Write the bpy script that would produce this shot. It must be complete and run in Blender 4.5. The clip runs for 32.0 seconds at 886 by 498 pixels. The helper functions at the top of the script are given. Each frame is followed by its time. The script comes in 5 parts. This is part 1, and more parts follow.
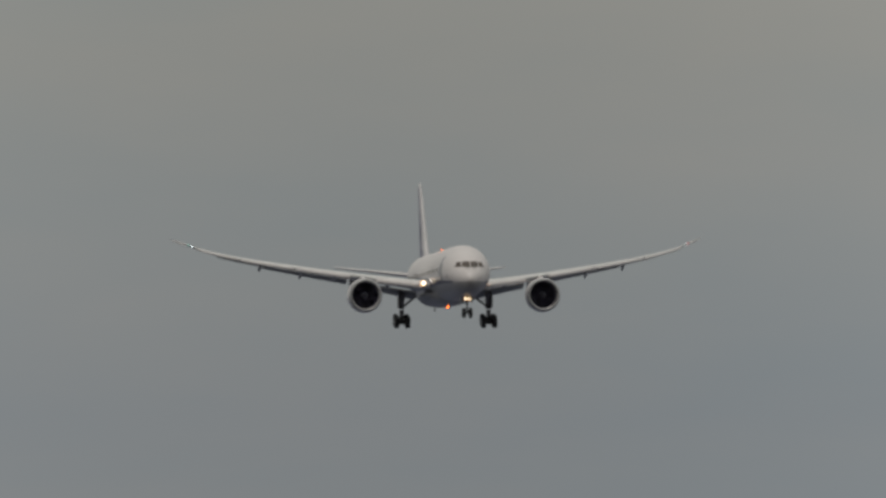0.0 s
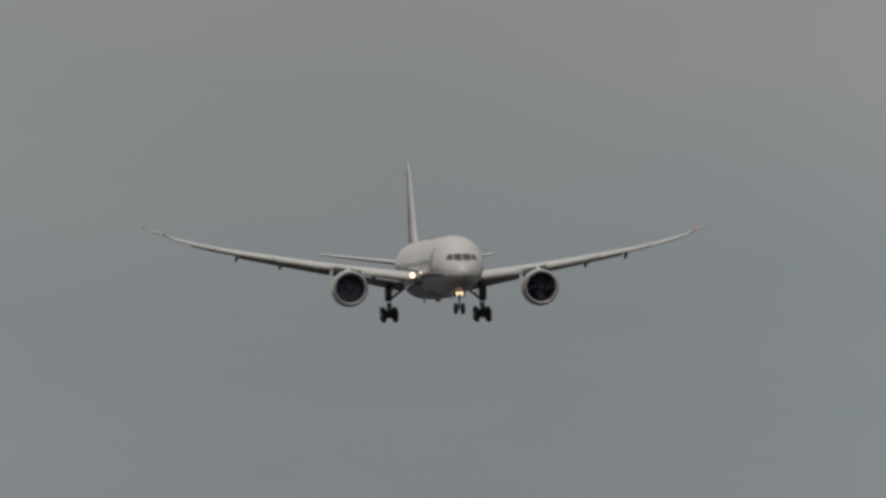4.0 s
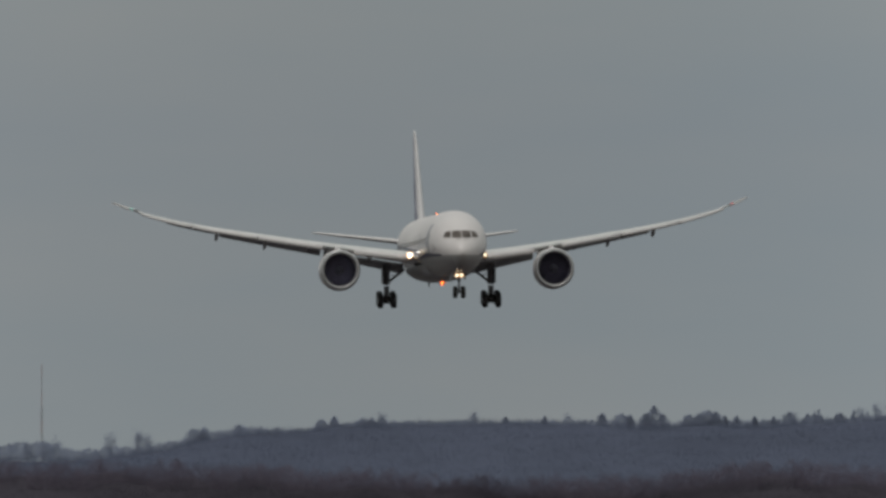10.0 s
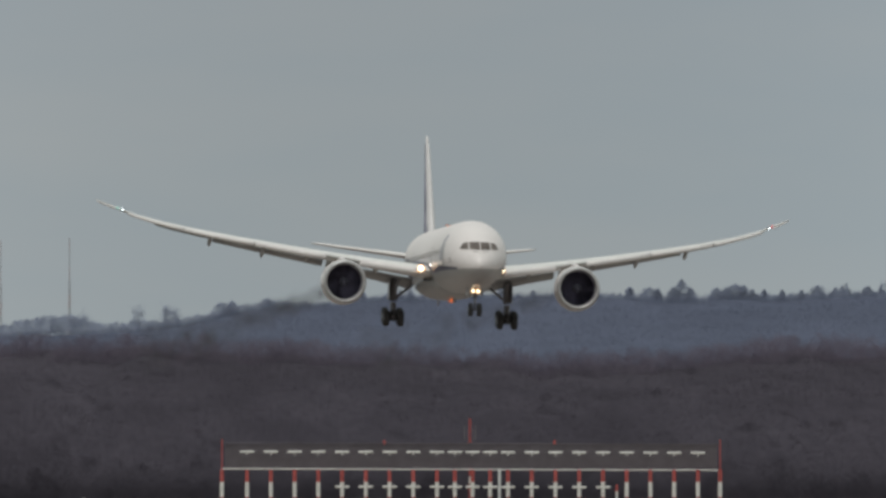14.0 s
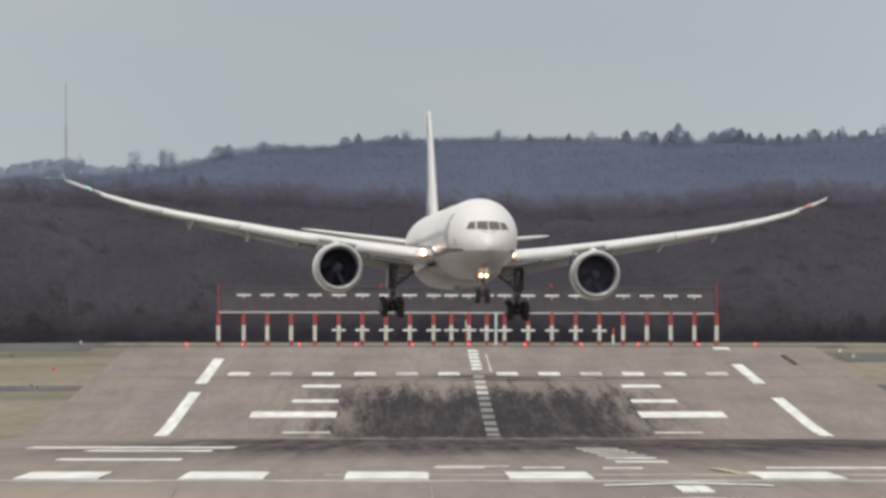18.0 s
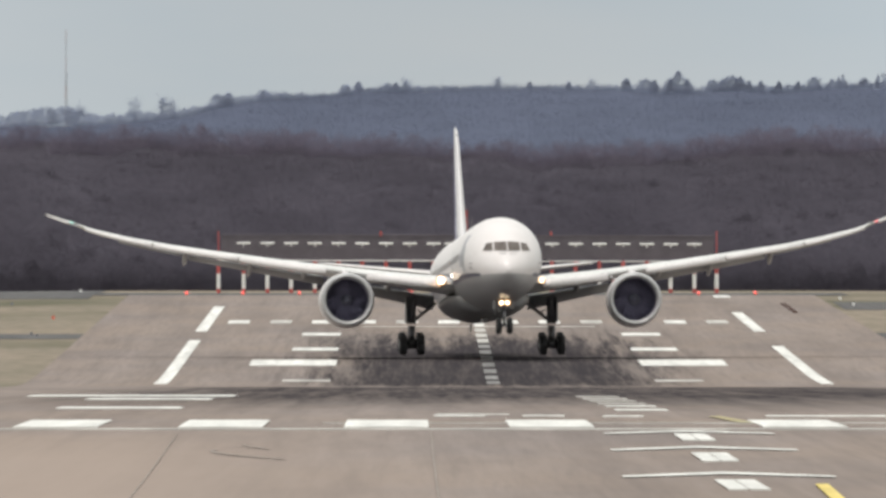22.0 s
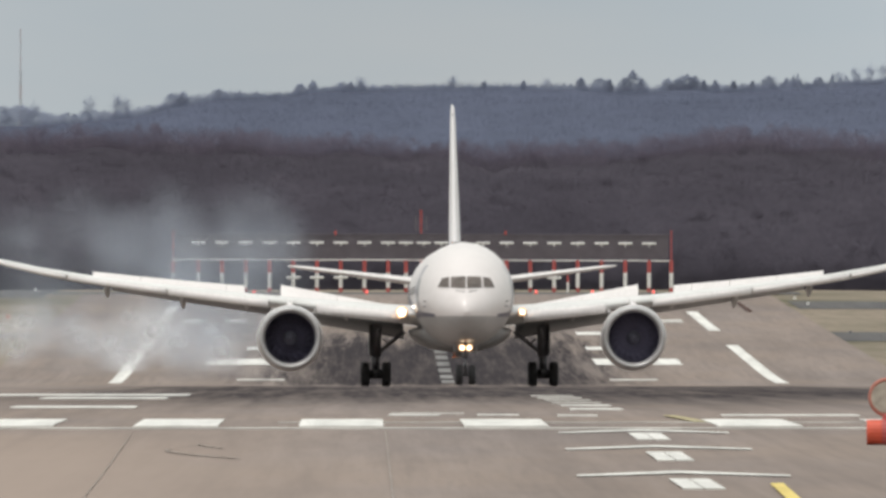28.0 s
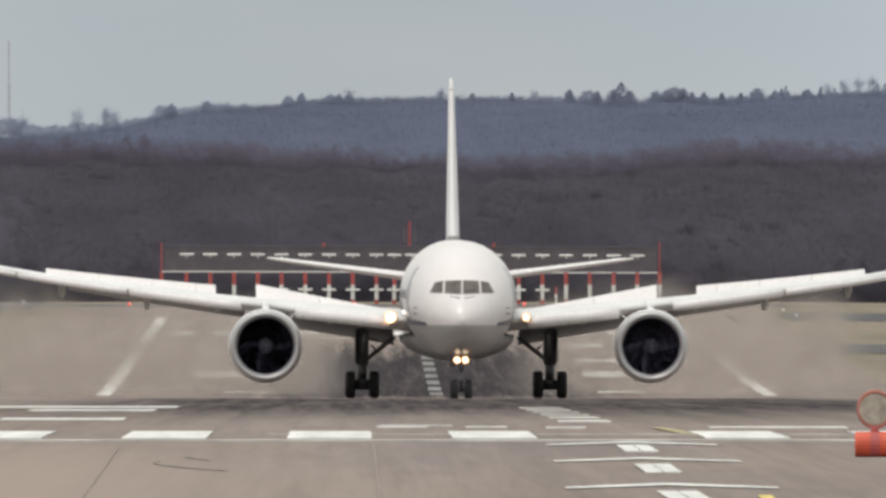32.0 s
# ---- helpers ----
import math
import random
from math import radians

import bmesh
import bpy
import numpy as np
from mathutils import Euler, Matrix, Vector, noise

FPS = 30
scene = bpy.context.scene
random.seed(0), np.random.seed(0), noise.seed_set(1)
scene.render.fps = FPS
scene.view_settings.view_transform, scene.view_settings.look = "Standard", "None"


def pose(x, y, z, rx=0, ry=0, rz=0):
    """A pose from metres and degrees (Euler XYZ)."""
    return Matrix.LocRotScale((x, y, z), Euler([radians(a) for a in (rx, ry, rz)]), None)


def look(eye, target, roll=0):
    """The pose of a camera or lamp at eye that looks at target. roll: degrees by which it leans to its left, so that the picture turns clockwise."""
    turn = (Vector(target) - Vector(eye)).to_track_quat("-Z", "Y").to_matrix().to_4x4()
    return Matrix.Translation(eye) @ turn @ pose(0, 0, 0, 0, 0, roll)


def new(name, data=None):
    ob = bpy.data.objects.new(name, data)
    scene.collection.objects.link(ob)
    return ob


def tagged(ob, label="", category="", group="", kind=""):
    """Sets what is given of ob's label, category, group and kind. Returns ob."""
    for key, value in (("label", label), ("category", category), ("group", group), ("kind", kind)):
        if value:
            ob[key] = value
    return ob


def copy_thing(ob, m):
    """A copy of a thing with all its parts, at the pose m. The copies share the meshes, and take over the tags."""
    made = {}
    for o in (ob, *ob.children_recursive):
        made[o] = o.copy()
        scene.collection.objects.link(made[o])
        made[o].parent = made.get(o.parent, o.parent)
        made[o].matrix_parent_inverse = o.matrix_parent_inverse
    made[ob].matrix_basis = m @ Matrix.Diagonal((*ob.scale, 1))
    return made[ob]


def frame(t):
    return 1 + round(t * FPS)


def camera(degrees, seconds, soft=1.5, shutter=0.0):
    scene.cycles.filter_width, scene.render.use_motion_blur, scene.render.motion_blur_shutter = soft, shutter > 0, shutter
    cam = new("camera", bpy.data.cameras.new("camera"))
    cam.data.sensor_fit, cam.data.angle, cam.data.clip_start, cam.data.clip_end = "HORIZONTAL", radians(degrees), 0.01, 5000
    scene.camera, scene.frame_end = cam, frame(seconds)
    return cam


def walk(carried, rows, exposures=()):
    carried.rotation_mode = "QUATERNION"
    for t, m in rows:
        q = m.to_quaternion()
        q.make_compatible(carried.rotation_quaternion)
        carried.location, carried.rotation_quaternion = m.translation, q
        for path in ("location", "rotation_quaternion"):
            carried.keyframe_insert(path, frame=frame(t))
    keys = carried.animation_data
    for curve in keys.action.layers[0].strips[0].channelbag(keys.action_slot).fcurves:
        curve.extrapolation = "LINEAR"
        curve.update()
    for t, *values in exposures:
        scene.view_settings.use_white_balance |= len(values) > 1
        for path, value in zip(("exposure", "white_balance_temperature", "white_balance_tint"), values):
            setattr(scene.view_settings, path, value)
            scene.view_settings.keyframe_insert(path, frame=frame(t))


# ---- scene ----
# x to the right, y away from the camera along the runway, z up; the runway's centreline is x = 0
EYE = Vector((-5.22, 0.0, 3.48))
cam = camera(1.607, 32.0, soft=3.2)


def aim(pan, tilt):
    """Camera pose: pan to the right and tilt upwards, in degrees from the runway's direction."""
    d = Vector((math.tan(radians(pan)), 1.0, math.tan(radians(tilt))))
    return look(EYE, EYE + d * 1000)


walk(cam, [
    (0.0, aim(0.0646, 1.1280)),
    (0.5, aim(0.0600, 1.1049)),
    (1.0, aim(0.0643, 1.0796)),
    (1.5, aim(0.0714, 1.0518)),
    (2.0, aim(0.0743, 1.0264)),
    (2.5, aim(0.0758, 1.0039)),
    (3.0, aim(0.0769, 0.9844)),
    (3.5, aim(0.0829, 0.9636)),
    (5.5, aim(0.0891, 0.8723)),
    (6.0, aim(0.0766, 0.8429)),
    (6.5, aim(0.0723, 0.8100)),
    (7.0, aim(0.0651, 0.7793)),
    (7.5, aim(0.0721, 0.7498)),
    (8.0, aim(0.0971, 0.7199)),
    (8.5, aim(0.1223, 0.6870)),
    (9.0, aim(0.1269, 0.6635)),
    (9.5, aim(0.1206, 0.6336)),
    (10.0, aim(0.1002, 0.6085)),
    (10.5, aim(0.0830, 0.5834)),
    (11.0, aim(0.0846, 0.5489)),
    (11.5, aim(0.0846, 0.5190)),
    (12.0, aim(0.0893, 0.4924)),
    (12.5, aim(0.0908, 0.4735)),
    (13.0, aim(0.0908, 0.4484)),
    (13.5, aim(0.0657, 0.4202)),
    (14.0, aim(0.0500, 0.3793)),
    (14.5, aim(0.0391, 0.3433)),
    (16.5, aim(0.0468, 0.2366)),
    (17.0, aim(0.0563, 0.1926)),
    (17.5, aim(0.0579, 0.1424)),
    (18.0, aim(0.0563, 0.0953)),
    (18.5, aim(0.0492, 0.0717)),
    (19.0, aim(0.0460, 0.0553)),
    (19.5, aim(0.0437, 0.0412)),
    (20.0, aim(0.0468, 0.0247)),
    (20.5, aim(0.0579, 0.0130)),
    (21.0, aim(0.0594, 0.0043)),
    (21.5, aim(0.0516, 0.0011)),
    (22.0, aim(0.0563, 0.0011)),
    (22.5, aim(0.0672, -0.0004)),
    (23.0, aim(0.0861, -0.0051)),
    (23.5, aim(0.0955, -0.0130)),
    (24.0, aim(0.1010, -0.0176)),
    (24.5, aim(0.1018, -0.0223)),
    (25.0, aim(0.0978, -0.0240)),
    (25.5, aim(0.1096, -0.0240)),
    (27.5, aim(0.1292, -0.0083)),
    (28.0, aim(0.1386, -0.0004)),
    (28.5, aim(0.1394, 0.0028)),
    (29.0, aim(0.1245, 0.0043)),
    (29.5, aim(0.1206, 0.0028)),
    (30.0, aim(0.1356, 0.0043)),
    (30.5, aim(0.1426, 0.0043)),
    (31.0, aim(0.1496, 0.0121)),
    (31.5, aim(0.1520, 0.0169)),
    (32.0, aim(0.1598, 0.0215)),
], exposures=[(0, -0.96, 6500, 11), (3, -0.94, 6450, 11), (6, -0.93, 6350, 11), (9, -0.92, 6260, 10), (11, -0.76, 6260, 8), (13, -0.51, 6260, 7),
               (14.5, -0.35, 6260, 9), (16.5, -0.08, 6250, 11), (18, 0.08, 6290, 11), (20, 0.19, 6325, 11), (25, 0.27, 6330, 11), (28, 0.12, 6330, 11), (32, 0.11, 6330, 11)])

# ---- world and sun ----
world = bpy.data.worlds.new("overcast_sky")
scene.world = world
world.use_nodes = True
SUN_EL, SUN_AZ = 66.0, 215.0  # azimuth clockwise from +y


def build_world():
    nt = world.node_tree
    nt.nodes.clear()
    out = nt.nodes.new("ShaderNodeOutputWorld")
    bg = nt.nodes.new("ShaderNodeBackground")
    sky = nt.nodes.new("ShaderNodeTexSky")
    sky.sky_type, sky.sun_disc = "NISHITA", False
    sky.sun_elevation, sky.sun_rotation = radians(SUN_EL), radians(SUN_AZ)
    sky.air_density, sky.dust_density = 1.0, 4.0
    tc = nt.nodes.new("ShaderNodeTexCoord")
    # cloud cover: soft streaks a degree or less across
    mp = nt.nodes.new("ShaderNodeMapping")
    mp.inputs["Scale"].default_value = (45, 45, 170)
    n1 = nt.nodes.new("ShaderNodeTexNoise")
    n1.inputs["Scale"].default_value, n1.inputs["Detail"].default_value = 1.0, 4.0
    nt.links.new(tc.outputs["Generated"], mp.inputs["Vector"])
    nt.links.new(mp.outputs["Vector"], n1.inputs["Vector"])
    # big bright and dull areas of the overcast
    n2 = nt.nodes.new("ShaderNodeTexNoise")
    n2.inputs["Scale"].default_value, n2.inputs["Detail"].default_value = 1.3, 3.0
    nt.links.new(tc.outputs["Generated"], n2.inputs["Vector"])
    ramp = nt.nodes.new("ShaderNodeValToRGB")
    ramp.color_ramp.elements[0].position, ramp.color_ramp.elements[0].color = 0.32, (5.1, 5.6, 5.75, 1)
    ramp.color_ramp.elements[1].position, ramp.color_ramp.elements[1].color = 0.70, (5.75, 5.95, 5.85, 1)
    nt.links.new(n1.outputs["Fac"], ramp.inputs["Fac"])
    # the overcast brightens from the horizon to overhead
    sep = nt.nodes.new("ShaderNodeSeparateXYZ")
    nt.links.new(tc.outputs["Generated"], sep.inputs[0])
    # a duller, bluer layer low down and a paler, warmer break in the cloud above it
    low = nt.nodes.new("ShaderNodeValToRGB")
    cr = low.color_ramp
    cr.elements[0].position, cr.elements[0].color = 0.0, (1.03, 1.03, 1.03, 1)
    cr.elements[1].position, cr.elements[1].color = 1.0, (1.16, 1.11, 1.02, 1)
    for at, col in ((0.28, (0.97, 0.98, 0.99, 1)), (0.48, (0.92, 0.94, 0.97, 1)), (0.70, (1.045, 1.03, 1.0, 1)), (0.86, (1.10, 1.06, 0.99, 1))):
        e = cr.elements.new(at)
        e.color = col
    lm = nt.nodes.new("ShaderNodeMapRange")
    lm.inputs["From Min"].default_value, lm.inputs["From Max"].default_value = 0.0, 0.030
    nt.links.new(sep.outputs["Z"], lm.inputs["Value"])
    nt.links.new(lm.outputs["Result"], low.inputs["Fac"])
    up = nt.nodes.new("ShaderNodeMapRange")
    up.inputs["From Min"].default_value, up.inputs["From Max"].default_value = 0.0, 0.8
    up.inputs["To Min"].default_value, up.inputs["To Max"].default_value = 1.0, 1.7
    nt.links.new(sep.outputs["Z"], up.inputs["Value"])
    mul = nt.nodes.new("ShaderNodeVectorMath")
    mul.operation = "SCALE"
    tone = nt.nodes.new("ShaderNodeVectorMath")
    tone.operation = "MULTIPLY"
    nt.links.new(ramp.outputs["Color"], tone.inputs[0])
    nt.links.new(low.outputs["Color"], tone.inputs[1])
    nt.links.new(tone.outputs["Vector"], mul.inputs[0])
    # the cloud is thinner to both sides of the runway's line
    ops = []
    for op, v in (("ADD", 0.0008), ("POWER", 2.0), ("MULTIPLY", 400.0), ("ADD", 0.985), ("MINIMUM", 1.14)):
        m = nt.nodes.new("ShaderNodeMath")
        m.operation, m.inputs[1].default_value = op, v
        nt.links.new(ops[-1].outputs[0] if ops else sep.outputs["X"], m.inputs[0])
        ops.append(m)
    side = nt.nodes.new("ShaderNodeMath")
    side.operation = "MULTIPLY"
    nt.links.new(ops[-1].outputs[0], side.inputs[0])
    nt.links.new(up.outputs["Result"], side.inputs[1])
    nt.links.new(side.outputs[0], mul.inputs["Scale"])
    mix = nt.nodes.new("ShaderNodeMix")
    mix.data_type = "RGBA"
    mix.inputs["Factor"].default_value = 0.9
    nt.links.new(sky.outputs["Color"], mix.inputs["A"])
    nt.links.new(mul.outputs["Vector"], mix.inputs["B"])
    nt.links.new(mix.outputs["Result"], bg.inputs["Color"])
    bg.inputs["Strength"].default_value = 0.085
    nt.links.new(bg.outputs["Background"], out.inputs["Surface"])


build_world()
sun = new("sun", bpy.data.lights.new("sun", "SUN"))
sun.data.energy, sun.data.angle, sun.data.color = 1.5, radians(16), (1.0, 0.93, 0.84)
az, el = radians(SUN_AZ), radians(SUN_EL)
sun.matrix_world = look((0, 0, 50), Vector((0, 0, 50)) - Vector((math.sin(az) * math.cos(el), math.cos(az) * math.cos(el), math.sin(el))))

# ---- materials ----
def nodes_of(name):
    m = bpy.data.materials.new(name)
    m.use_nodes = True
    return m, m.node_tree, m.node_tree.nodes["Principled BSDF"]


def noise_node(nt, scale, detail=4.0, stretch=None, coord="Object"):
    tc = nt.nodes.new("ShaderNodeTexCoord")
    src = tc.outputs[coord]
    if stretch:
        mp = nt.nodes.new("ShaderNodeMapping")
        mp.inputs["Scale"].default_value = stretch
        nt.links.new(src, mp.inputs["Vector"])
        src = mp.outputs["Vector"]
    n = nt.nodes.new("ShaderNodeTexNoise")
    n.inputs["Scale"].default_value, n.inputs["Detail"].default_value = scale, detail
    nt.links.new(src, n.inputs["Vector"])
    return n


def mix_color(nt, fac, a, b, mode="MIX"):
    m = nt.nodes.new("ShaderNodeMix")
    m.data_type, m.blend_type = "RGBA", mode
    for sock, v in ((m.inputs["Factor"], fac), (m.inputs["A"], a), (m.inputs["B"], b)):
        if isinstance(v, bpy.types.NodeSocket):
            nt.links.new(v, sock)
        elif isinstance(v, (int, float)):
            sock.default_value = v
        else:
            sock.default_value = (*v, 1)
    return m.outputs["Result"]


def spread(nt, value, lo, hi, a=0.0, b=1.0):
    r = nt.nodes.new("ShaderNodeMapRange")
    r.inputs["From Min"].default_value, r.inputs["From Max"].default_value = lo, hi
    r.inputs["To Min"].default_value, r.inputs["To Max"].default_value = a, b
    nt.links.new(value, r.inputs["Value"])
    return r.outputs["Result"]


def math_node(nt, op, a, b=None):
    n = nt.nodes.new("ShaderNodeMath")
    n.operation = op
    for sock, v in zip(n.inputs, (a, b)):
        if isinstance(v, bpy.types.NodeSocket):
            nt.links.new(v, sock)
        elif v is not None:
            sock.default_value = v
    return n.outputs[0]


def plain(name, color, rough=0.5, metal=0.0, var=0.12, scale=1.5, bump=0.0, stretch=None):
    """A surface with grain at two scales."""
    m, nt, b = nodes_of(name)
    n1, n2 = noise_node(nt, scale, 5, stretch), noise_node(nt, scale * 9, 3, stretch)
    dark = tuple(c * (1 - 1.6 * var) for c in color)
    lite = tuple(min(1, c * (1 + 0.9 * var)) for c in color)
    c1 = mix_color(nt, spread(nt, n1.outputs["Fac"], 0.3, 0.7), dark, lite)
    c2 = mix_color(nt, spread(nt, n2.outputs["Fac"], 0.35, 0.7, 0, 0.35), c1, dark)
    nt.links.new(c2, b.inputs["Base Color"])
    nt.links.new(spread(nt, n2.outputs["Fac"], 0.3, 0.7, max(0.02, rough - 0.08), min(1, rough + 0.08)), b.inputs["Roughness"])
    b.inputs["Metallic"].default_value = metal
    if bump:
        bp = nt.nodes.new("ShaderNodeBump")
        bp.inputs["Strength"].default_value, bp.inputs["Distance"].default_value = bump, 0.02
        nt.links.new(n2.outputs["Fac"], bp.inputs["Height"])
        nt.links.new(bp.outputs["Normal"], b.inputs["Normal"])
    return m


def glow(name, color, strength):
    m, nt, b = nodes_of(name)
    b.inputs["Base Color"].default_value = (*color, 1)
    b.inputs["Emission Color"].default_value = (*color, 1)
    b.inputs["Emission Strength"].default_value = strength
    m.cycles.emission_sampling = "NONE"
    return m


M_WHITE = plain("aircraft_white_paint", (0.72, 0.687, 0.682), 0.28, 0, 0.05, 0.6)
M_GREY = plain("aircraft_grey_paint", (0.34, 0.34, 0.345), 0.35, 0, 0.08, 0.8)
M_WING = plain("wing_grey_paint", (0.66, 0.66, 0.65), 0.35, 0, 0.07, 0.5)
# darker than the wing: underside shade is put into the flaps' colour
M_UNDER = plain("flap_shaded_grey", (0.34, 0.345, 0.355), 0.45, 0, 0.1, 0.7)
M_NAVY = plain("navy_blue_paint", (0.03, 0.05, 0.19), 0.3, 0, 0.1, 0.8)
M_STEEL = plain("bare_metal_lip", (0.46, 0.455, 0.46), 0.40, 0.45, 0.06, 2)
M_GEAR = plain("gear_grey_paint", (0.18, 0.176, 0.190), 0.45, 0.2, 0.2, 3)
M_TYRE = plain("black_rubber", (0.036, 0.035, 0.037), 0.8, 0, 0.2, 4, 0.3)
M_RIM = plain("wheel_rim", (0.30, 0.30, 0.31), 0.4, 0.6, 0.15, 5)
M_DARK = plain("dark_inlet_lining", (0.175, 0.162, 0.230), 0.85, 0, 0.2, 3)
M_FAN = plain("fan_blade", (0.135, 0.126, 0.185), 0.95, 0, 0.1, 3)
M_SPIN = plain("fan_spinner", (0.11, 0.11, 0.14), 0.55, 0, 0.15, 3)
M_GLASS = plain("cockpit_glass", (0.26, 0.22, 0.20), 0.22, 0, 0.2, 2)
M_LAMP = glow("landing_lamp_warm", (1.0, 0.84, 0.62), 7.0)
M_NOSE = glow("nose_lamp_warm", (1.0, 0.84, 0.58), 4.5)
# glow for rings added around the lamps to paint their warm halo
M_HALO = glow("lamp_halo_warm", (1.0, 0.58, 0.28), 0.6)
M_LAMP_W = glow("landing_lamp_white", (1.0, 0.94, 0.85), 6)
M_STROBE = glow("white_strobe", (0.9, 1.0, 1.0), 7)
M_RED_L = glow("red_navigation_lamp", (0.9, 0.25, 0.25), 0.22)
M_GREEN_L = glow("green_navigation_lamp", (0.45, 0.75, 0.68), 0.16)
M_BEACON = glow("red_beacon_lens", (1.0, 0.20, 0.035), 8)
# red paint, less saturated to put the haze over the array into it
M_RED = plain("signal_red_paint", (0.46, 0.09, 0.085), 0.5, 0, 0.15, 2)
M_POSTW = plain("white_post_paint", (0.78, 0.77, 0.75), 0.5, 0, 0.1, 2)
M_MESH = plain("reflector_mesh_grey", (0.122, 0.106, 0.122), 0.6, 0.2, 0.12, 1)
M_ORANGE = plain("orange_red_paint", (0.66, 0.10, 0.05), 0.45, 0, 0.15, 3)
M_MARK = plain("worn_white_marking", (0.70, 0.69, 0.66), 0.7, 0, 0.18, 1.6, 0, (1, 0.02, 1))
M_MARK_OLD = plain("faded_white_marking", (0.50, 0.48, 0.45), 0.75, 0, 0.25, 0.8, 0, (1, 0.05, 1))
M_MARK_RUB = plain("rubbered_white_marking", (0.17, 0.163, 0.16), 0.75, 0, 0.35, 0.8, 0, (1, 0.05, 1))
M_COVER = plain("dull_red_brown", (0.12, 0.07, 0.06), 0.7)
M_YELLOW = plain("yellow_marking", (0.62, 0.48, 0.12), 0.7, 0, 0.15, 0.6, 0, (1, 0.05, 1))


def fuselage_paint():
    """White above, pale grey belly, a navy line between that widens into a band towards the tail."""
    m, nt, b = nodes_of("fuselage_livery")
    tc = nt.nodes.new("ShaderNodeTexCoord")
    sep = nt.nodes.new("ShaderNodeSeparateXYZ")
    nt.links.new(tc.outputs["Object"], sep.inputs[0])
    y, z = sep.outputs["Y"], sep.outputs["Z"]
    n1, n2 = noise_node(nt, 0.5, 4), noise_node(nt, 5.0, 3, (1, 0.2, 1))
    white = mix_color(nt, n1.outputs["Fac"], (0.650, 0.611, 0.607), (0.715, 0.674, 0.670))
    grime = noise_node(nt, 1.7, 6, (1, 0.5, 1))
    white = mix_color(nt, spread(nt, n2.outputs["Fac"], 0.5, 0.8, 0, 0.10), white, (0.55, 0.51, 0.49))
    white = mix_color(nt, spread(nt, grime.outputs["Fac"], 0.48, 0.72, 0, 0.35), white, (0.60, 0.56, 0.55))
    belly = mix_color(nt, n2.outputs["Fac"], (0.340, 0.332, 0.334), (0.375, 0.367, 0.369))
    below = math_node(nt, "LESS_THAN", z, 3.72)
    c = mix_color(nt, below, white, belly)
    # upper edge of the navy band rises towards the tail
    top = spread(nt, y, -30.0, 26.0, 3.80, 6.0)
    band = math_node(nt, "MULTIPLY", math_node(nt, "GREATER_THAN", z, 3.70), math_node(nt, "LESS_THAN", z, top))
    aft = math_node(nt, "GREATER_THAN", y, -28.5)
    band = math_node(nt, "MULTIPLY", band, aft)
    c = mix_color(nt, band, c, (0.045, 0.047, 0.095))
    # slanted grey-blue sweep behind the front door
    lean = math_node(nt, "ADD", y, math_node(nt, "MULTIPLY", z, 0.55))
    sweep = math_node(nt, "MULTIPLY", math_node(nt, "GREATER_THAN", lean, -20.6), math_node(nt, "LESS_THAN", lean, -19.5))
    sweep = math_node(nt, "MULTIPLY", sweep, math_node(nt, "MULTIPLY", math_node(nt, "GREATER_THAN", z, 4.5), math_node(nt, "LESS_THAN", z, 6.7)))
    c = mix_color(nt, math_node(nt, "MULTIPLY", sweep, 0.75), c, (0.13, 0.13, 0.19))
    nt.links.new(c, b.inputs["Base Color"])
    nt.links.new(spread(nt, n2.outputs["Fac"], 0.3, 0.7, 0.29, 0.33), b.inputs["Roughness"])
    return m


def fin_paint():
    m, nt, b = nodes_of("fin_livery")
    tc = nt.nodes.new("ShaderNodeTexCoord")
    sep = nt.nodes.new("ShaderNodeSeparateXYZ")
    nt.links.new(tc.outputs["Object"], sep.inputs[0])
    n1 = noise_node(nt, 1.2, 3)
    stripe = math_node(nt, "GREATER_THAN", math_node(nt, "SINE", math_node(nt, "MULTIPLY", sep.outputs["Z"], 1.5)), 0.55)
    c = mix_color(nt, stripe, (0.29, 0.29, 0.37), (0.55, 0.54, 0.59))
    c = mix_color(nt, spread(nt, n1.outputs["Fac"], 0.4, 0.7, 0, 0.3), c, (0.16, 0.16, 0.24))
    # bare pale leading edge
    back = math_node(nt, "SUBTRACT", sep.outputs["Y"], math_node(nt, "MULTIPLY", sep.outputs["Z"], 0.9))
    c = mix_color(nt, spread(nt, back, 14.1, 14.35), (0.64, 0.62, 0.63), c)
    nt.links.new(c, b.inputs["Base Color"])
    b.inputs["Roughness"].default_value = 0.32
    return m


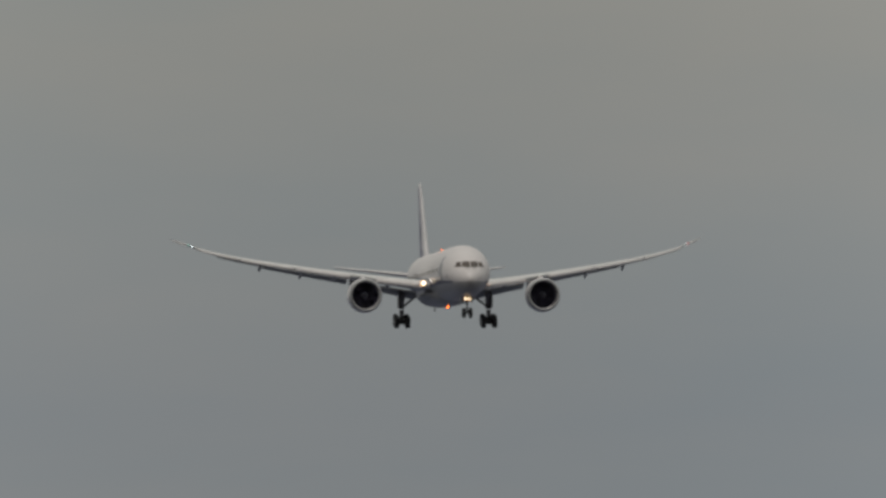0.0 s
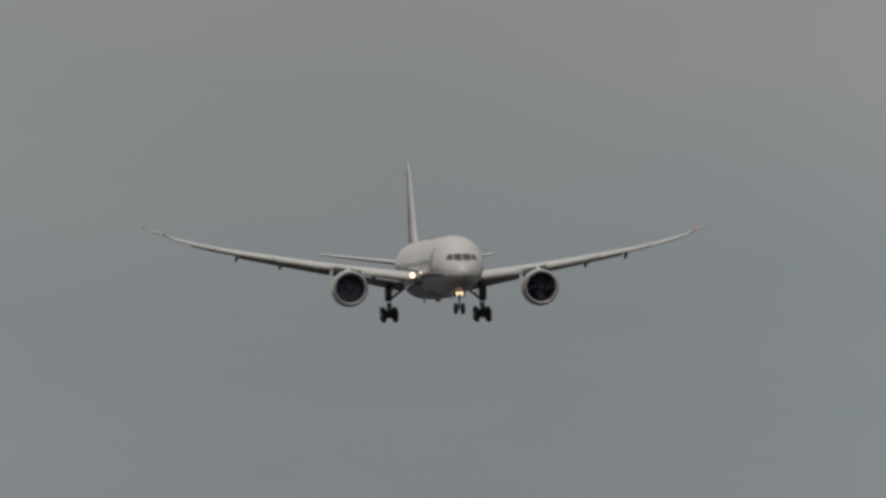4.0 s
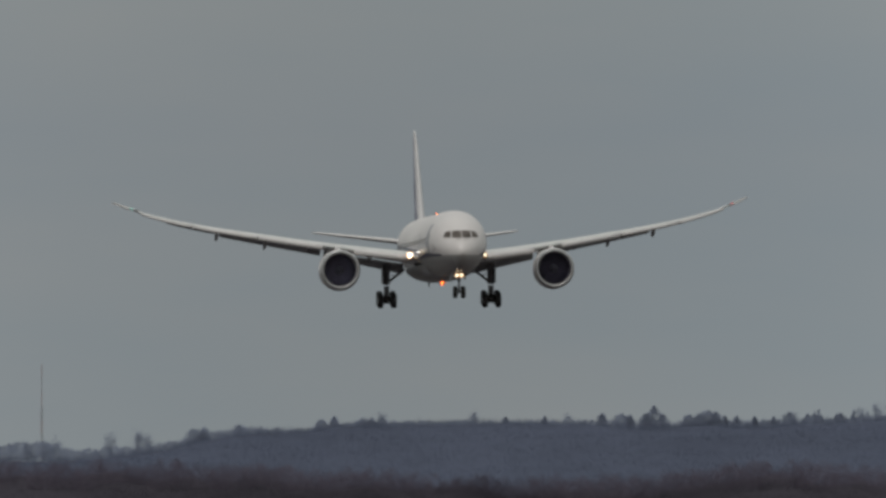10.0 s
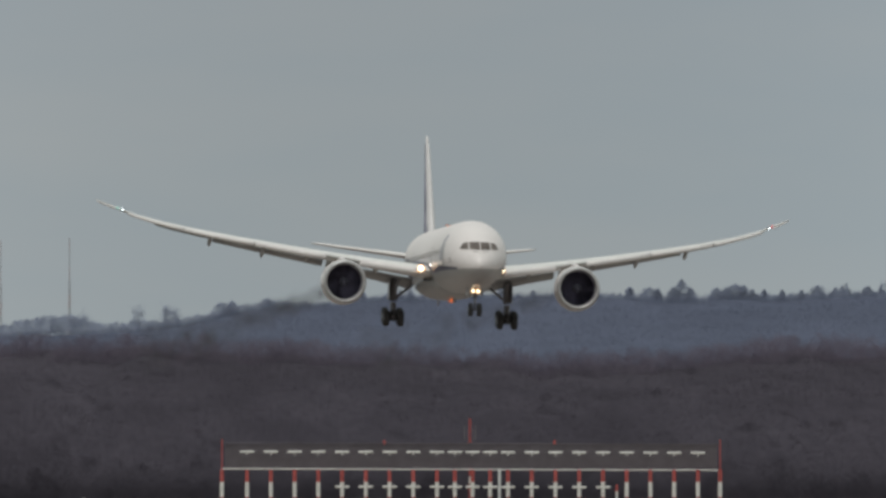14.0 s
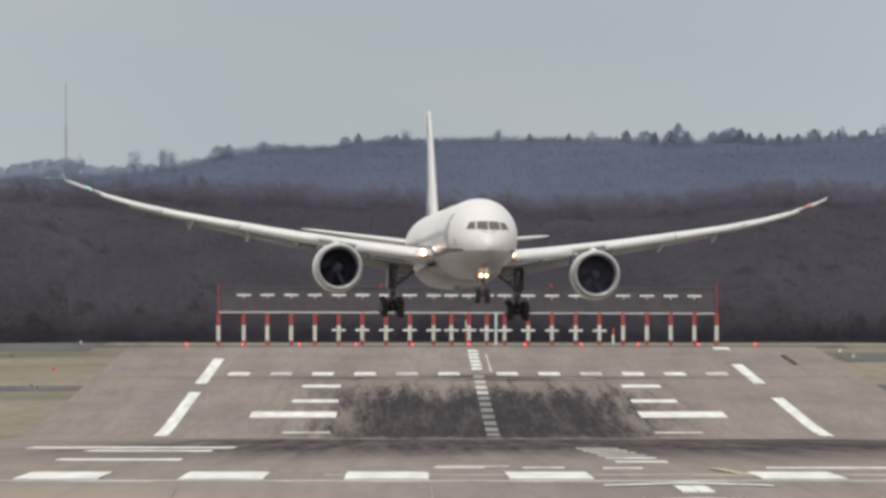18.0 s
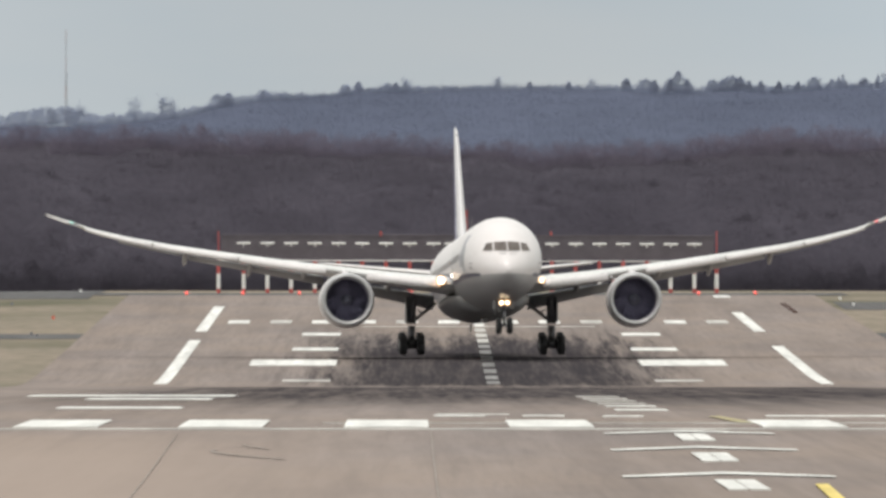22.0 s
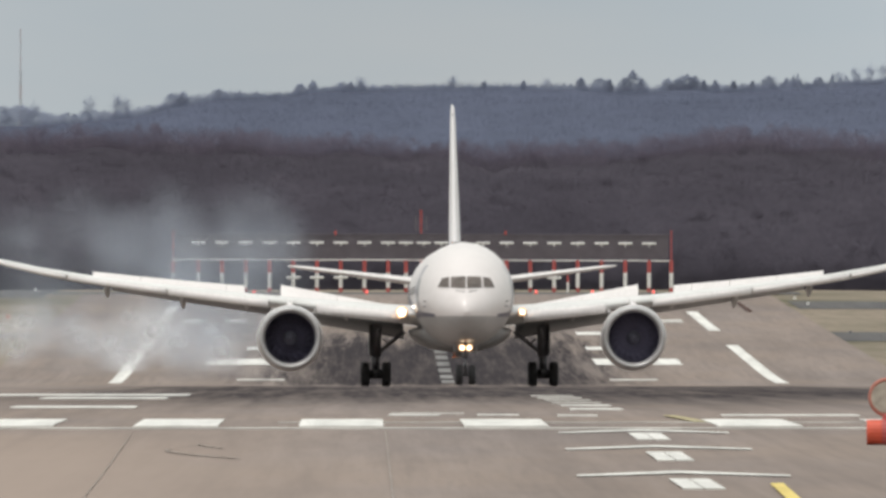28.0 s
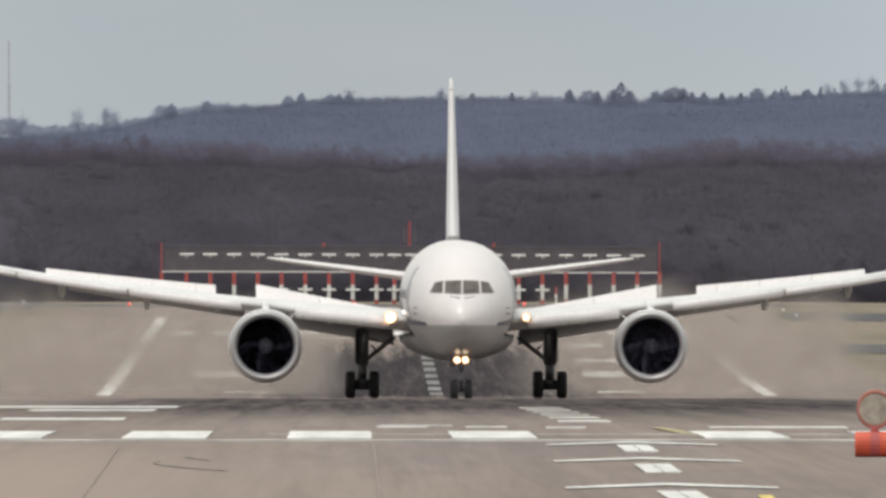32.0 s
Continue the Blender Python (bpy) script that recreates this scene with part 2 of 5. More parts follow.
def asphalt(name, base, rubber=()):
    """Pavement with streaks along the runway, patches and tyre rubber (zones: y from, y to, half width, strength)."""
    m, nt, b = nodes_of(name)
    tc = nt.nodes.new("ShaderNodeTexCoord")
    sep = nt.nodes.new("ShaderNodeSeparateXYZ")
    nt.links.new(tc.outputs["Object"], sep.inputs[0])
    x, y = sep.outputs["X"], sep.outputs["Y"]
    n1 = noise_node(nt, 0.25, 5, (1, 0.02, 1))
    n2 = noise_node(nt, 2.2, 4, (1, 0.02, 1))
    n3 = noise_node(nt, 0.12, 4, (1, 0.12, 1))
    lo, hi = tuple(c * 0.80 for c in base), tuple(c * 1.14 for c in base)
    c = mix_color(nt, spread(nt, n1.outputs["Fac"], 0.3, 0.7), lo, hi)
    c = mix_color(nt, spread(nt, n2.outputs["Fac"], 0.4, 0.7, 0, 0.22), c, tuple(v * 0.62 for v in base))
    c = mix_color(nt, spread(nt, n3.outputs["Fac"], 0.35, 0.65, 0, 0.5), c, tuple(v * f for v, f in zip(base, (1.18, 1.10, 0.98))))
    lanes = noise_node(nt, 1.1, 3, (1, 0.003, 1))
    c = mix_color(nt, spread(nt, lanes.outputs["Fac"], 0.52, 0.72, 0, 0.40), c, tuple(v * 0.70 for v in base))
    patch = noise_node(nt, 0.5, 5, (1, 0.06, 1))
    c = mix_color(nt, spread(nt, patch.outputs["Fac"], 0.55, 0.75, 0, 0.35), c, tuple(v * 0.74 for v in base))
    for size, amount in ((3.2, 0.34), (9.0, 0.22)):  # small stains and scuffs
        stain = noise_node(nt, size, 6, (1, 0.0065, 1))
        c = mix_color(nt, spread(nt, stain.outputs["Fac"], 0.50, 0.74, 0, amount), c, tuple(v * 0.66 for v in base))
        c = mix_color(nt, spread(nt, stain.outputs["Fac"], 0.44, 0.28, 0, amount * 0.6), c, tuple(v * 1.25 for v in base))
    if rubber:  # paler, older lane at the near end
        near = math_node(nt, "MULTIPLY", spread(nt, y, 640, 520), spread(nt, x, -4.0, -10.0))
        c = mix_color(nt, math_node(nt, "MULTIPLY", near, 0.75), c, (0.322, 0.262, 0.226))
    for y0, y1, half, strength, solid in rubber:
        soft = (y1 - y0) * 0.22
        edge = noise_node(nt, 1.1, 5, (1, 0.0025, 1))
        shift = math_node(nt, "SUBTRACT", edge.outputs["Fac"], 0.5)
        yy = math_node(nt, "ADD", y, math_node(nt, "MULTIPLY", shift, 260.0 if y0 > 1500 else 140.0))
        f = math_node(nt, "MULTIPLY", spread(nt, yy, y0, y0 + soft), spread(nt, yy, y1, y1 - soft))
        ax = math_node(nt, "ADD", math_node(nt, "ABSOLUTE", x), math_node(nt, "MULTIPLY", shift, half * 0.7))
        f = math_node(nt, "MULTIPLY", f, spread(nt, ax, half * 1.25, half * 0.75))
        rag, fine = noise_node(nt, 1.2, 6, (1, 0.0045, 1)), noise_node(nt, 4.0, 4, (1, 0.006, 1))
        f = math_node(nt, "MULTIPLY", f, spread(nt, rag.outputs["Fac"], 0.34, 0.56, 0.88 * solid, 1.0))
        f = math_node(nt, "MULTIPLY", f, spread(nt, fine.outputs["Fac"], 0.35, 0.6, 0.3 + 0.58 * solid, 1.0))
        f = math_node(nt, "MULTIPLY", f, strength)
        c = mix_color(nt, f, c, (0.044, 0.040, 0.044))
    nt.links.new(c, b.inputs["Base Color"])
    b.inputs["Roughness"].default_value = 0.88
    b.inputs["Specular IOR Level"].default_value = 0.0
    bp = nt.nodes.new("ShaderNodeBump")
    bp.inputs["Strength"].default_value, bp.inputs["Distance"].default_value = 0.25, 0.01
    nt.links.new(n2.outputs["Fac"], bp.inputs["Height"])
    nt.links.new(bp.outputs["Normal"], b.inputs["Normal"])
    return m


def grassland():
    m, nt, b = nodes_of("winter_grass")
    n1 = noise_node(nt, 0.05, 5, (1, 0.22, 1))
    n2 = noise_node(nt, 0.8, 4, (1, 0.1, 1))
    n3 = noise_node(nt, 0.02, 3, (1, 0.5, 1))
    c = mix_color(nt, spread(nt, n1.outputs["Fac"], 0.40, 0.60), (0.110, 0.104, 0.072), (0.236, 0.194, 0.152))
    c = mix_color(nt, spread(nt, n3.outputs["Fac"], 0.40, 0.56, 0, 0.8), c, (0.240, 0.200, 0.160))
    c = mix_color(nt, spread(nt, n2.outputs["Fac"], 0.4, 0.7, 0, 0.5), c, (0.12, 0.11, 0.075))
    nt.links.new(c, b.inputs["Base Color"])
    b.inputs["Roughness"].default_value = 0.95
    b.inputs["Specular IOR Level"].default_value = 0.1
    return m


def twigs(name, a, b_col, scale, form=0.12, stretch=None, deep=0.72):
    """Bare branches and foliage: hue differs from piece to piece and from stand to stand."""
    m, nt, b = nodes_of(name)
    g = nt.nodes.new("ShaderNodeNewGeometry")
    n, n2 = noise_node(nt, scale, 5, stretch), noise_node(nt, scale * 6, 4, stretch)
    c = mix_color(nt, g.outputs["Random Per Island"], a, b_col)
    c = mix_color(nt, spread(nt, n.outputs["Fac"], 0.35, 0.68, 0, 0.7), c, tuple(deep * v for v in a))
    c = mix_color(nt, spread(nt, n2.outputs["Fac"], 0.4, 0.7, 0, 0.4), c, tuple(deep * v for v in a))
    dif, tra, mixs = nt.nodes.new("ShaderNodeBsdfDiffuse"), nt.nodes.new("ShaderNodeBsdfTranslucent"), nt.nodes.new("ShaderNodeMixShader")
    # twigs and leaves point every way: shade the mass by one even, skyward normal
    nrm = nt.nodes.new("ShaderNodeCombineXYZ")
    for k, v in enumerate((0.0, -0.45, 0.89)):
        nrm.inputs[k].default_value = v
    mixn = nt.nodes.new("ShaderNodeMix")
    mixn.data_type = "VECTOR"
    mixn.inputs["Factor"].default_value = form
    nt.links.new(nrm.outputs[0], mixn.inputs["A"])
    nt.links.new(g.outputs["Normal"], mixn.inputs["B"])
    for sh in (dif, tra):
        nt.links.new(c, sh.inputs["Color"])
    nt.links.new(mixn.outputs["Result"], dif.inputs["Normal"])
    mixs.inputs["Fac"].default_value = 0.4
    nt.links.new(dif.outputs[0], mixs.inputs[1])
    nt.links.new(tra.outputs[0], mixs.inputs[2])
    nt.nodes.remove(b)
    nt.links.new(mixs.outputs[0], nt.nodes["Material Output"].inputs["Surface"])
    return m


M_FUSE, M_FIN = fuselage_paint(), fin_paint()
M_RUNWAY = asphalt("runway_asphalt", (0.237, 0.205, 0.193), [(1900, 2380, 9.2, 0.98, 1.0), (1900, 2460, 12.5, 0.95, 0.0), (700, 1600, 14.0, 1.0, 0.8)])
M_TAXI = asphalt("taxiway_asphalt", (0.128, 0.128, 0.134))
M_GRASS = grassland()
M_BOUNCE_DIM = plain("bounce_dimming_brown", (0.050, 0.042, 0.036), 0.95, 0, 0.3, 0.3, 0.3)
# darker than the treetops: shade in the wood's gaps is in this colour
M_WOOD = twigs("woodland_gap_shaded", (0.106, 0.097, 0.122), (0.120, 0.110, 0.136), 0.12, 0.20, (1, 0.4, 1), 0.70)
M_TWIG = twigs("bare_treetop_twigs", (0.188, 0.164, 0.214), (0.208, 0.182, 0.232), 0.10)
# the hill's base colours carry distance haze as a blue-grey tint
M_HILL = twigs("haze_tinted_hill_woodland", (0.168, 0.190, 0.270), (0.182, 0.204, 0.284), 0.07, 0.12, (1, 0.06, 1.4), 0.80)
# same haze tint, raised to offset the shade inside the crowns
M_FIR = twigs("haze_tinted_hill_trees", (0.375, 0.418, 0.550), (0.400, 0.443, 0.575), 0.05)

# ---- mesh helpers ----
def finish(name, bm, material, parent=None, label="", smooth=False):
    me = bpy.data.meshes.new(name)
    bm.normal_update()
    bm.to_mesh(me)
    bm.free()
    me.materials.append(material)
    if smooth:
        me.polygons.foreach_set("use_smooth", [True] * len(me.polygons))
    ob = new(name, me)
    if parent:
        ob.parent = parent
    if label:
        ob["label"] = label
    return ob


def part(name, bm, material, parent, label="", smooth=False):
    """One mesh object under a thing or under a part."""
    return finish(name, bm, material, parent, label, smooth)


def thing(name, label, category, group="", kind="", at=(0, 0, 0)):
    ob = new(name)
    ob.location = at
    return tagged(ob, label, category, group, kind)


def box(bm, x0, x1, y0, y1, z0, z1, bevel=0.0):
    vs = [bm.verts.new((x, y, z)) for z in (z0, z1) for x, y in ((x0, y0), (x1, y0), (x1, y1), (x0, y1))]
    fs = [(3, 2, 1, 0), (4, 5, 6, 7), (0, 1, 5, 4), (1, 2, 6, 5), (2, 3, 7, 6), (3, 0, 4, 7)]
    faces = [bm.faces.new([vs[i] for i in f]) for f in fs]
    if bevel:
        bmesh.ops.bevel(bm, geom=list({e for f in faces for e in f.edges}), offset=bevel, segments=2, affect="EDGES")
    return bm


def tube(bm, p0, p1, r0, r1=None, n=12, caps=True):
    """A round bar from p0 to p1."""
    p0, p1 = Vector(p0), Vector(p1)
    r1 = r0 if r1 is None else r1
    q = (p1 - p0).to_track_quat("Z", "Y")
    rings = []
    for p, r in ((p0, r0), (p1, r1)):
        rings.append([bm.verts.new(p + q @ Vector((r * math.cos(2 * math.pi * i / n), r * math.sin(2 * math.pi * i / n), 0))) for i in range(n)])
    for i in range(n):
        bm.faces.new((rings[0][i], rings[0][(i + 1) % n], rings[1][(i + 1) % n], rings[1][i]))
    if caps:
        bm.faces.new(rings[0][::-1])
        bm.faces.new(rings[1])
    return bm


def loft(bm, rings, closed=True, cap0=True, cap1=True):
    """Skin over rings of points."""
    vr = [[bm.verts.new(p) for p in ring] for ring in rings]
    n = len(vr[0])
    for a, b in zip(vr, vr[1:]):
        for i in range(n if closed else n - 1):
            j = (i + 1) % n
            bm.faces.new((a[i], a[j], b[j], b[i]))
    if cap0:
        bm.faces.new(vr[0][::-1])
    if cap1:
        bm.faces.new(vr[-1])
    return bm


def lathe(bm, profile, centre, n=40, close=False):
    """Profile of (y, radius) turned about the line along y through centre."""
    cx, cz = centre
    rings = [[(cx + r * math.cos(2 * math.pi * i / n), y, cz + r * math.sin(2 * math.pi * i / n)) for i in range(n)] for y, r in profile]
    loft(bm, rings, True, False, False)
    bmesh.ops.recalc_face_normals(bm, faces=bm.faces)
    return bm


# ---- ground ----
PROFILE = ((-400, 0.6), (300, 0.25), (487, 0.04), (632, 0.0), (740, -0.227), (855, -0.573), (912, -0.74), (1100, -1.42), (1300, -2.18),
           (1500, -3.05), (1700, -3.925), (1850, -4.58), (1930, -4.90), (1990, -5.10), (2040, -5.05), (2100, -4.74), (2766, -0.48), (2840, -0.32),
           (3100, 0.0), (4950, 4.0))
STATIONS = [-400 + 10 * i for i in range(536)]
_raw = np.interp(np.arange(-440, 5000, 10), *zip(*PROFILE))
_smooth = np.convolve(_raw, np.ones(7) / 7, "same")[4:4 + len(STATIONS)]
_smooth[:6] = _smooth[6]
_smooth[-12:] = _smooth[-13]


def gz(y):
    """Height of the ground along the runway's line."""
    return float(np.interp(y, STATIONS, _smooth))


def ridge(x):
    """Height of the wooded ridge behind the airfield."""
    return float(np.interp(x, (-400, -66, -58, -46, -36, -26, -8, 12, 30, 46, 60, 75, 400), (12, 13.5, 14, 14, 15.5, 17.5, 18.8, 19.2, 18.6, 18.8, 19.6, 20.5, 15)))


def land(x, y):
    z = gz(y) - 0.04
    if y > 3150:
        f = min(1.0, (y - 3150) / 1250)
        z = z * (1 - f) + ridge(x) * (f * f * (3 - 2 * f))
    return z - 0.6 * max(0.0, min(1.0, (abs(x) - 34) / 60)) * (1.0 if 600 < y < 3100 else 0.3)


def sheet(name, xs, ys, height, material, lift=0.0, parent=None, label=""):
    verts = [(x, y, height(x, y) + lift) for y in ys for x in xs]
    n = len(xs)
    faces = [(j * n + i, j * n + i + 1, (j + 1) * n + i + 1, (j + 1) * n + i) for j in range(len(ys) - 1) for i in range(n - 1)]
    me = bpy.data.meshes.new(name)
    me.from_pydata(verts, [], faces)
    me.materials.append(material)
    ob = new(name, me)
    if parent:
        ob.parent = parent
    if label:
        ob["label"] = label
    return ob


def ys_between(y0, y1):
    return [y0] + [s for s in STATIONS if y0 < s < y1] + [y1]


XS = [-2500, -900, -400, -250, -160, -110, -80, -60, -50, -42, -36, -31, -20, -10, 0, 10, 20, 31, 36, 42, 50, 60, 80, 110, 160, 250, 400, 900, 2500]
tagged(sheet("ground", XS, STATIONS, land, M_GRASS), "flat airfield grass, green and straw-coloured in winter", "grass", kind="structure")
# unseen dark sheet, added to dim ground light on the approaching airliner's underside
tagged(sheet("bounce_dimming_sheet", XS, ys_between(2990, 4940), land, M_BOUNCE_DIM, 0.05), "unseen dark sheet behind the woods that cuts light from below", "ground", kind="structure")
runway = tagged(sheet("runway", [-30, -15, 0, 15, 30], ys_between(-300, 2766), lambda x, y: gz(y), M_RUNWAY),
                "long grey asphalt runway with tyre rubber and worn white markings", "runway", kind="structure")
pad = tagged(sheet("apron_pavement", [-110, -60, -30.02], ys_between(-300, 1260), lambda x, y: gz(y) - 0.01, M_RUNWAY), "grey-brown pavement beside the runway's end", "pavement", kind="structure")
pad2 = tagged(sheet("apron_pavement", [30.02, 60, 110], ys_between(-300, 1260), lambda x, y: gz(y) - 0.01, M_RUNWAY), "grey-brown pavement beside the runway's end", "pavement", kind="structure")
for x0, x1, y0, y1 in ((-320, -33.1, 2725, 2890), (-320, -30.02, 2350, 2390), (30.6, 320, 2612, 2690), (30.02, 320, 2325, 2400)):
    xs = [x0] + [q for q in XS if x0 < q < x1] + [x1]
    tagged(sheet("taxiway", xs, ys_between(y0, y1), lambda x, y: land(x, y) + 0.03, M_TAXI), "dark grey asphalt taxiway joining the runway", "taxiway", kind="structure")


def marking(name, x0, x1, y0, y1, material=M_MARK, lift=0.02, skew=0.0):
    """A painted bar on the runway, a few millimetres of paint proud of it."""
    ys = ys_between(y0, y1)
    bm = bmesh.new()
    rows = []
    for y in ys:
        s = skew * (y - y0) / max(1e-6, y1 - y0)
        rows.append([bm.verts.new((x0 + s, y, gz(y) + lift)), bm.verts.new((x1 + s, y, gz(y) + lift))])
    for a, b in zip(rows, rows[1:]):
        bm.faces.new((a[0], a[1], b[1], b[0]))
    front = [bm.verts.new((v.co.x, v.co.y, v.co.z - lift)) for v in rows[0]]
    bm.faces.new((front[0], front[1], rows[0][1], rows[0][0]))
    return part(name, bm, material, runway)


# far threshold: twelve stripes, then touchdown and aiming point marks
STRIPE = 1.68
for i in range(6):
    for s in (-1, 1):
        c = s * (2.30 + 3.31 * i)
        marking("threshold_stripe", c - STRIPE / 2, c + STRIPE / 2, 2478, 2506, M_MARK if (i + s) % 3 else M_MARK_OLD)
for s in (-1, 1):
    for y0, y1, a, b in ((2374, 2396, 10.6, 13.5), (2256, 2278, 10.5, 13.8), (2150, 2190, 10.4, 16.3), (2036, 2050, 10.5, 13.6)):
        marking("touchdown_marking" if b < 16 else "aiming_point_marking", min(s * a, s * b), max(s * a, s * b), y0, y1, M_MARK if y0 > 2100 else M_MARK_OLD)
    marking("edge_line", s * 21.25 - 0.43, s * 21.25 + 0.43, 2010, 2335 if s < 0 else 2290)
    marking("edge_line", s * 21.3 - 0.45, s * 21.3 + 0.45, 2408, 2640 if s < 0 else 2580)
marking("edge_line", 21.0, 22.4, 2735, 2762)
# ladder-like centreline
y = 2010.0
while y < 2725:
    if not 2455 < y < 2515:
        marking("centreline_dash", -0.42, 0.42, y, y + (27 if y < 2460 else 22), M_MARK if y > 2440 else M_MARK_OLD if y > 2290 else M_MARK_RUB)
    y += 44 if y < 2460 else 36
marking("centreline_seam", 1.0, 1.14, 2510, 2690, M_MARK_OLD)
marking("threshold_line", -9, 9, 2448, 2452, M_MARK_OLD)
# marks of the near end
marking("aiming_point_marking", -16.2, -10.3, 898, 925)
marking("touchdown_marking", -14.0, -10.6, 846, 864)
marking("touchdown_marking", -13.5, -10.6, 733, 747)
for a, b, y0, y1 in ((-4.75, -3.65, 676, 681), (-2.85, -1.95, 676, 681), (-1.15, -0.3, 672, 677), (2.35, 5.3, 673, 679), (-4.7, -3.1, 688, 690), (7.3, 9.6, 676, 681)):
    marking("designator_bar", a, b, y0, y1)
for i in range(6):
    for s in (-1, 1):
        c = s * (2.48 + 3.24 * i)
        marking("threshold_stripe", c - 0.83, c + 0.83, 618, 650)
marking("threshold_line", -21, 21, 608, 611.5, M_MARK_OLD)
marking("threshold_line", -7, 21, 634, 636, M_MARK_OLD)
for i in range(6):
    marking("centreline_dash", -0.6, 0.6, 716 + 34 * i, 727 + 34 * i, M_MARK if i < 2 else M_MARK_OLD)


def chevron(xc, yc, half, drop):
    bm = bmesh.new()
    pts = [(-half, yc - drop, 0), (0, yc, 0), (half, yc - drop, 0), (half, yc - drop - 3.5, 0), (0, yc - 6.0, 0), (-half, yc - drop - 3.5, 0)]
    vs = [bm.verts.new((xc + x, y, gz(y) + 0.02)) for x, y, _ in pts]
    bm.faces.new((vs[0], vs[5], vs[4], vs[1]))
    bm.faces.new((vs[1], vs[4], vs[3], vs[2]))
    part("arrow_head", bm, M_MARK, runway)


for xc, yc, sq0, sq1 in ((-0.02, 605, 572, 593), (-0.20, 554, 513, 535), (-0.46, 486, 445, 467)):
    chevron(xc, yc, 1.6, 10.0)
    marking("arrow_stem", xc - 0.30, xc - 0.01, sq0, sq1)
    marking("arrow_stem", xc + 0.01, xc + 0.30, sq0, sq1)
marking("taxi_line", 0.30, 0.495, 406, 456, M_YELLOW, 0.025, 0.30)
marking("taxi_line", 1.35, 1.65, 636, 672, plain("faded_yellow_marking", (0.40, 0.34, 0.18), 0.8, 0, 0.3, 0.8), 0.025, -0.30)

tagged(sheet("stopway", [-33, -11, 11, 33], ys_between(2766.05, 2812), lambda x, y: gz(y) - 0.005, M_TAXI), "dark grey paved strip past the runway's end", "pavement", kind="structure")

M_SCUFF = plain("rubber_scuff", (0.262, 0.218, 0.190), 0.85, 0, 0.3, 1.5, 0, (1, 0.1, 1))
M_TAR = plain("tar_joint", (0.250, 0.210, 0.184), 0.8, 0, 0.2, 2, 0, (1, 0.1, 1))
for i in (-1, 1):  # sealed joints between the paving lanes
    marking("lane_joint", 4.55 * i - 0.31 - 0.017, 4.55 * i - 0.31 + 0.017, 424, 600, M_TAR, 0.012)
marking("lane_joint", -9.04, -9.02, 424, 590, M_TAR, 0.012, -0.58)


def tyre_mark(pts, w):
    """A thin curved scuff of rubber on the pavement."""
    bm = bmesh.new()
    rows = [[bm.verts.new((x - w, y, gz(y) + 0.014)), bm.verts.new((x + w, y + 1.2, gz(y) + 0.014))] for x, y in pts]
    for a, b in zip(rows, rows[1:]):
        bm.faces.new((a[0], b[0], b[1], a[1]))
    part("tyre_mark", bm, M_SCUFF, runway, "faint dark tyre scuff")


tyre_mark([(-7.3 - 1.35 * math.sin(0.31 * k), 517 + 4.6 * k) for k in range(9)], 0.025)
tyre_mark([(-7.7 - 0.5 * math.sin(0.35 * k), 545 + 3.0 * k) for k in range(8)], 0.015)

# ---- woods and hill ----
rng = np.random.default_rng(5)


def skyline(px):
    """Height of the far tree tops over the plain, by place along the ridge."""
    return 0.30 + float(np.interp(px, (-72, -59, -55, -51.5, -50, -46, -40, -36, -32.5, -30, -24.5, -20, -16.5, -13, -9, -6, 0, 15, 25, 29, 34, 36, 43, 48, 54, 58, 62, 68, 76),
                           (21.2, 23.6, 23.9, 22.9, 22.6, 23.1, 23.3, 24.0, 24.8, 25.3, 26.0, 25.7, 25.6, 26.5, 26.7, 26.9, 26.8, 26.9, 27.0, 26.9, 26.9, 26.8, 27.0, 26.9, 27.2, 27.0, 27.3, 27.7, 27.9)))


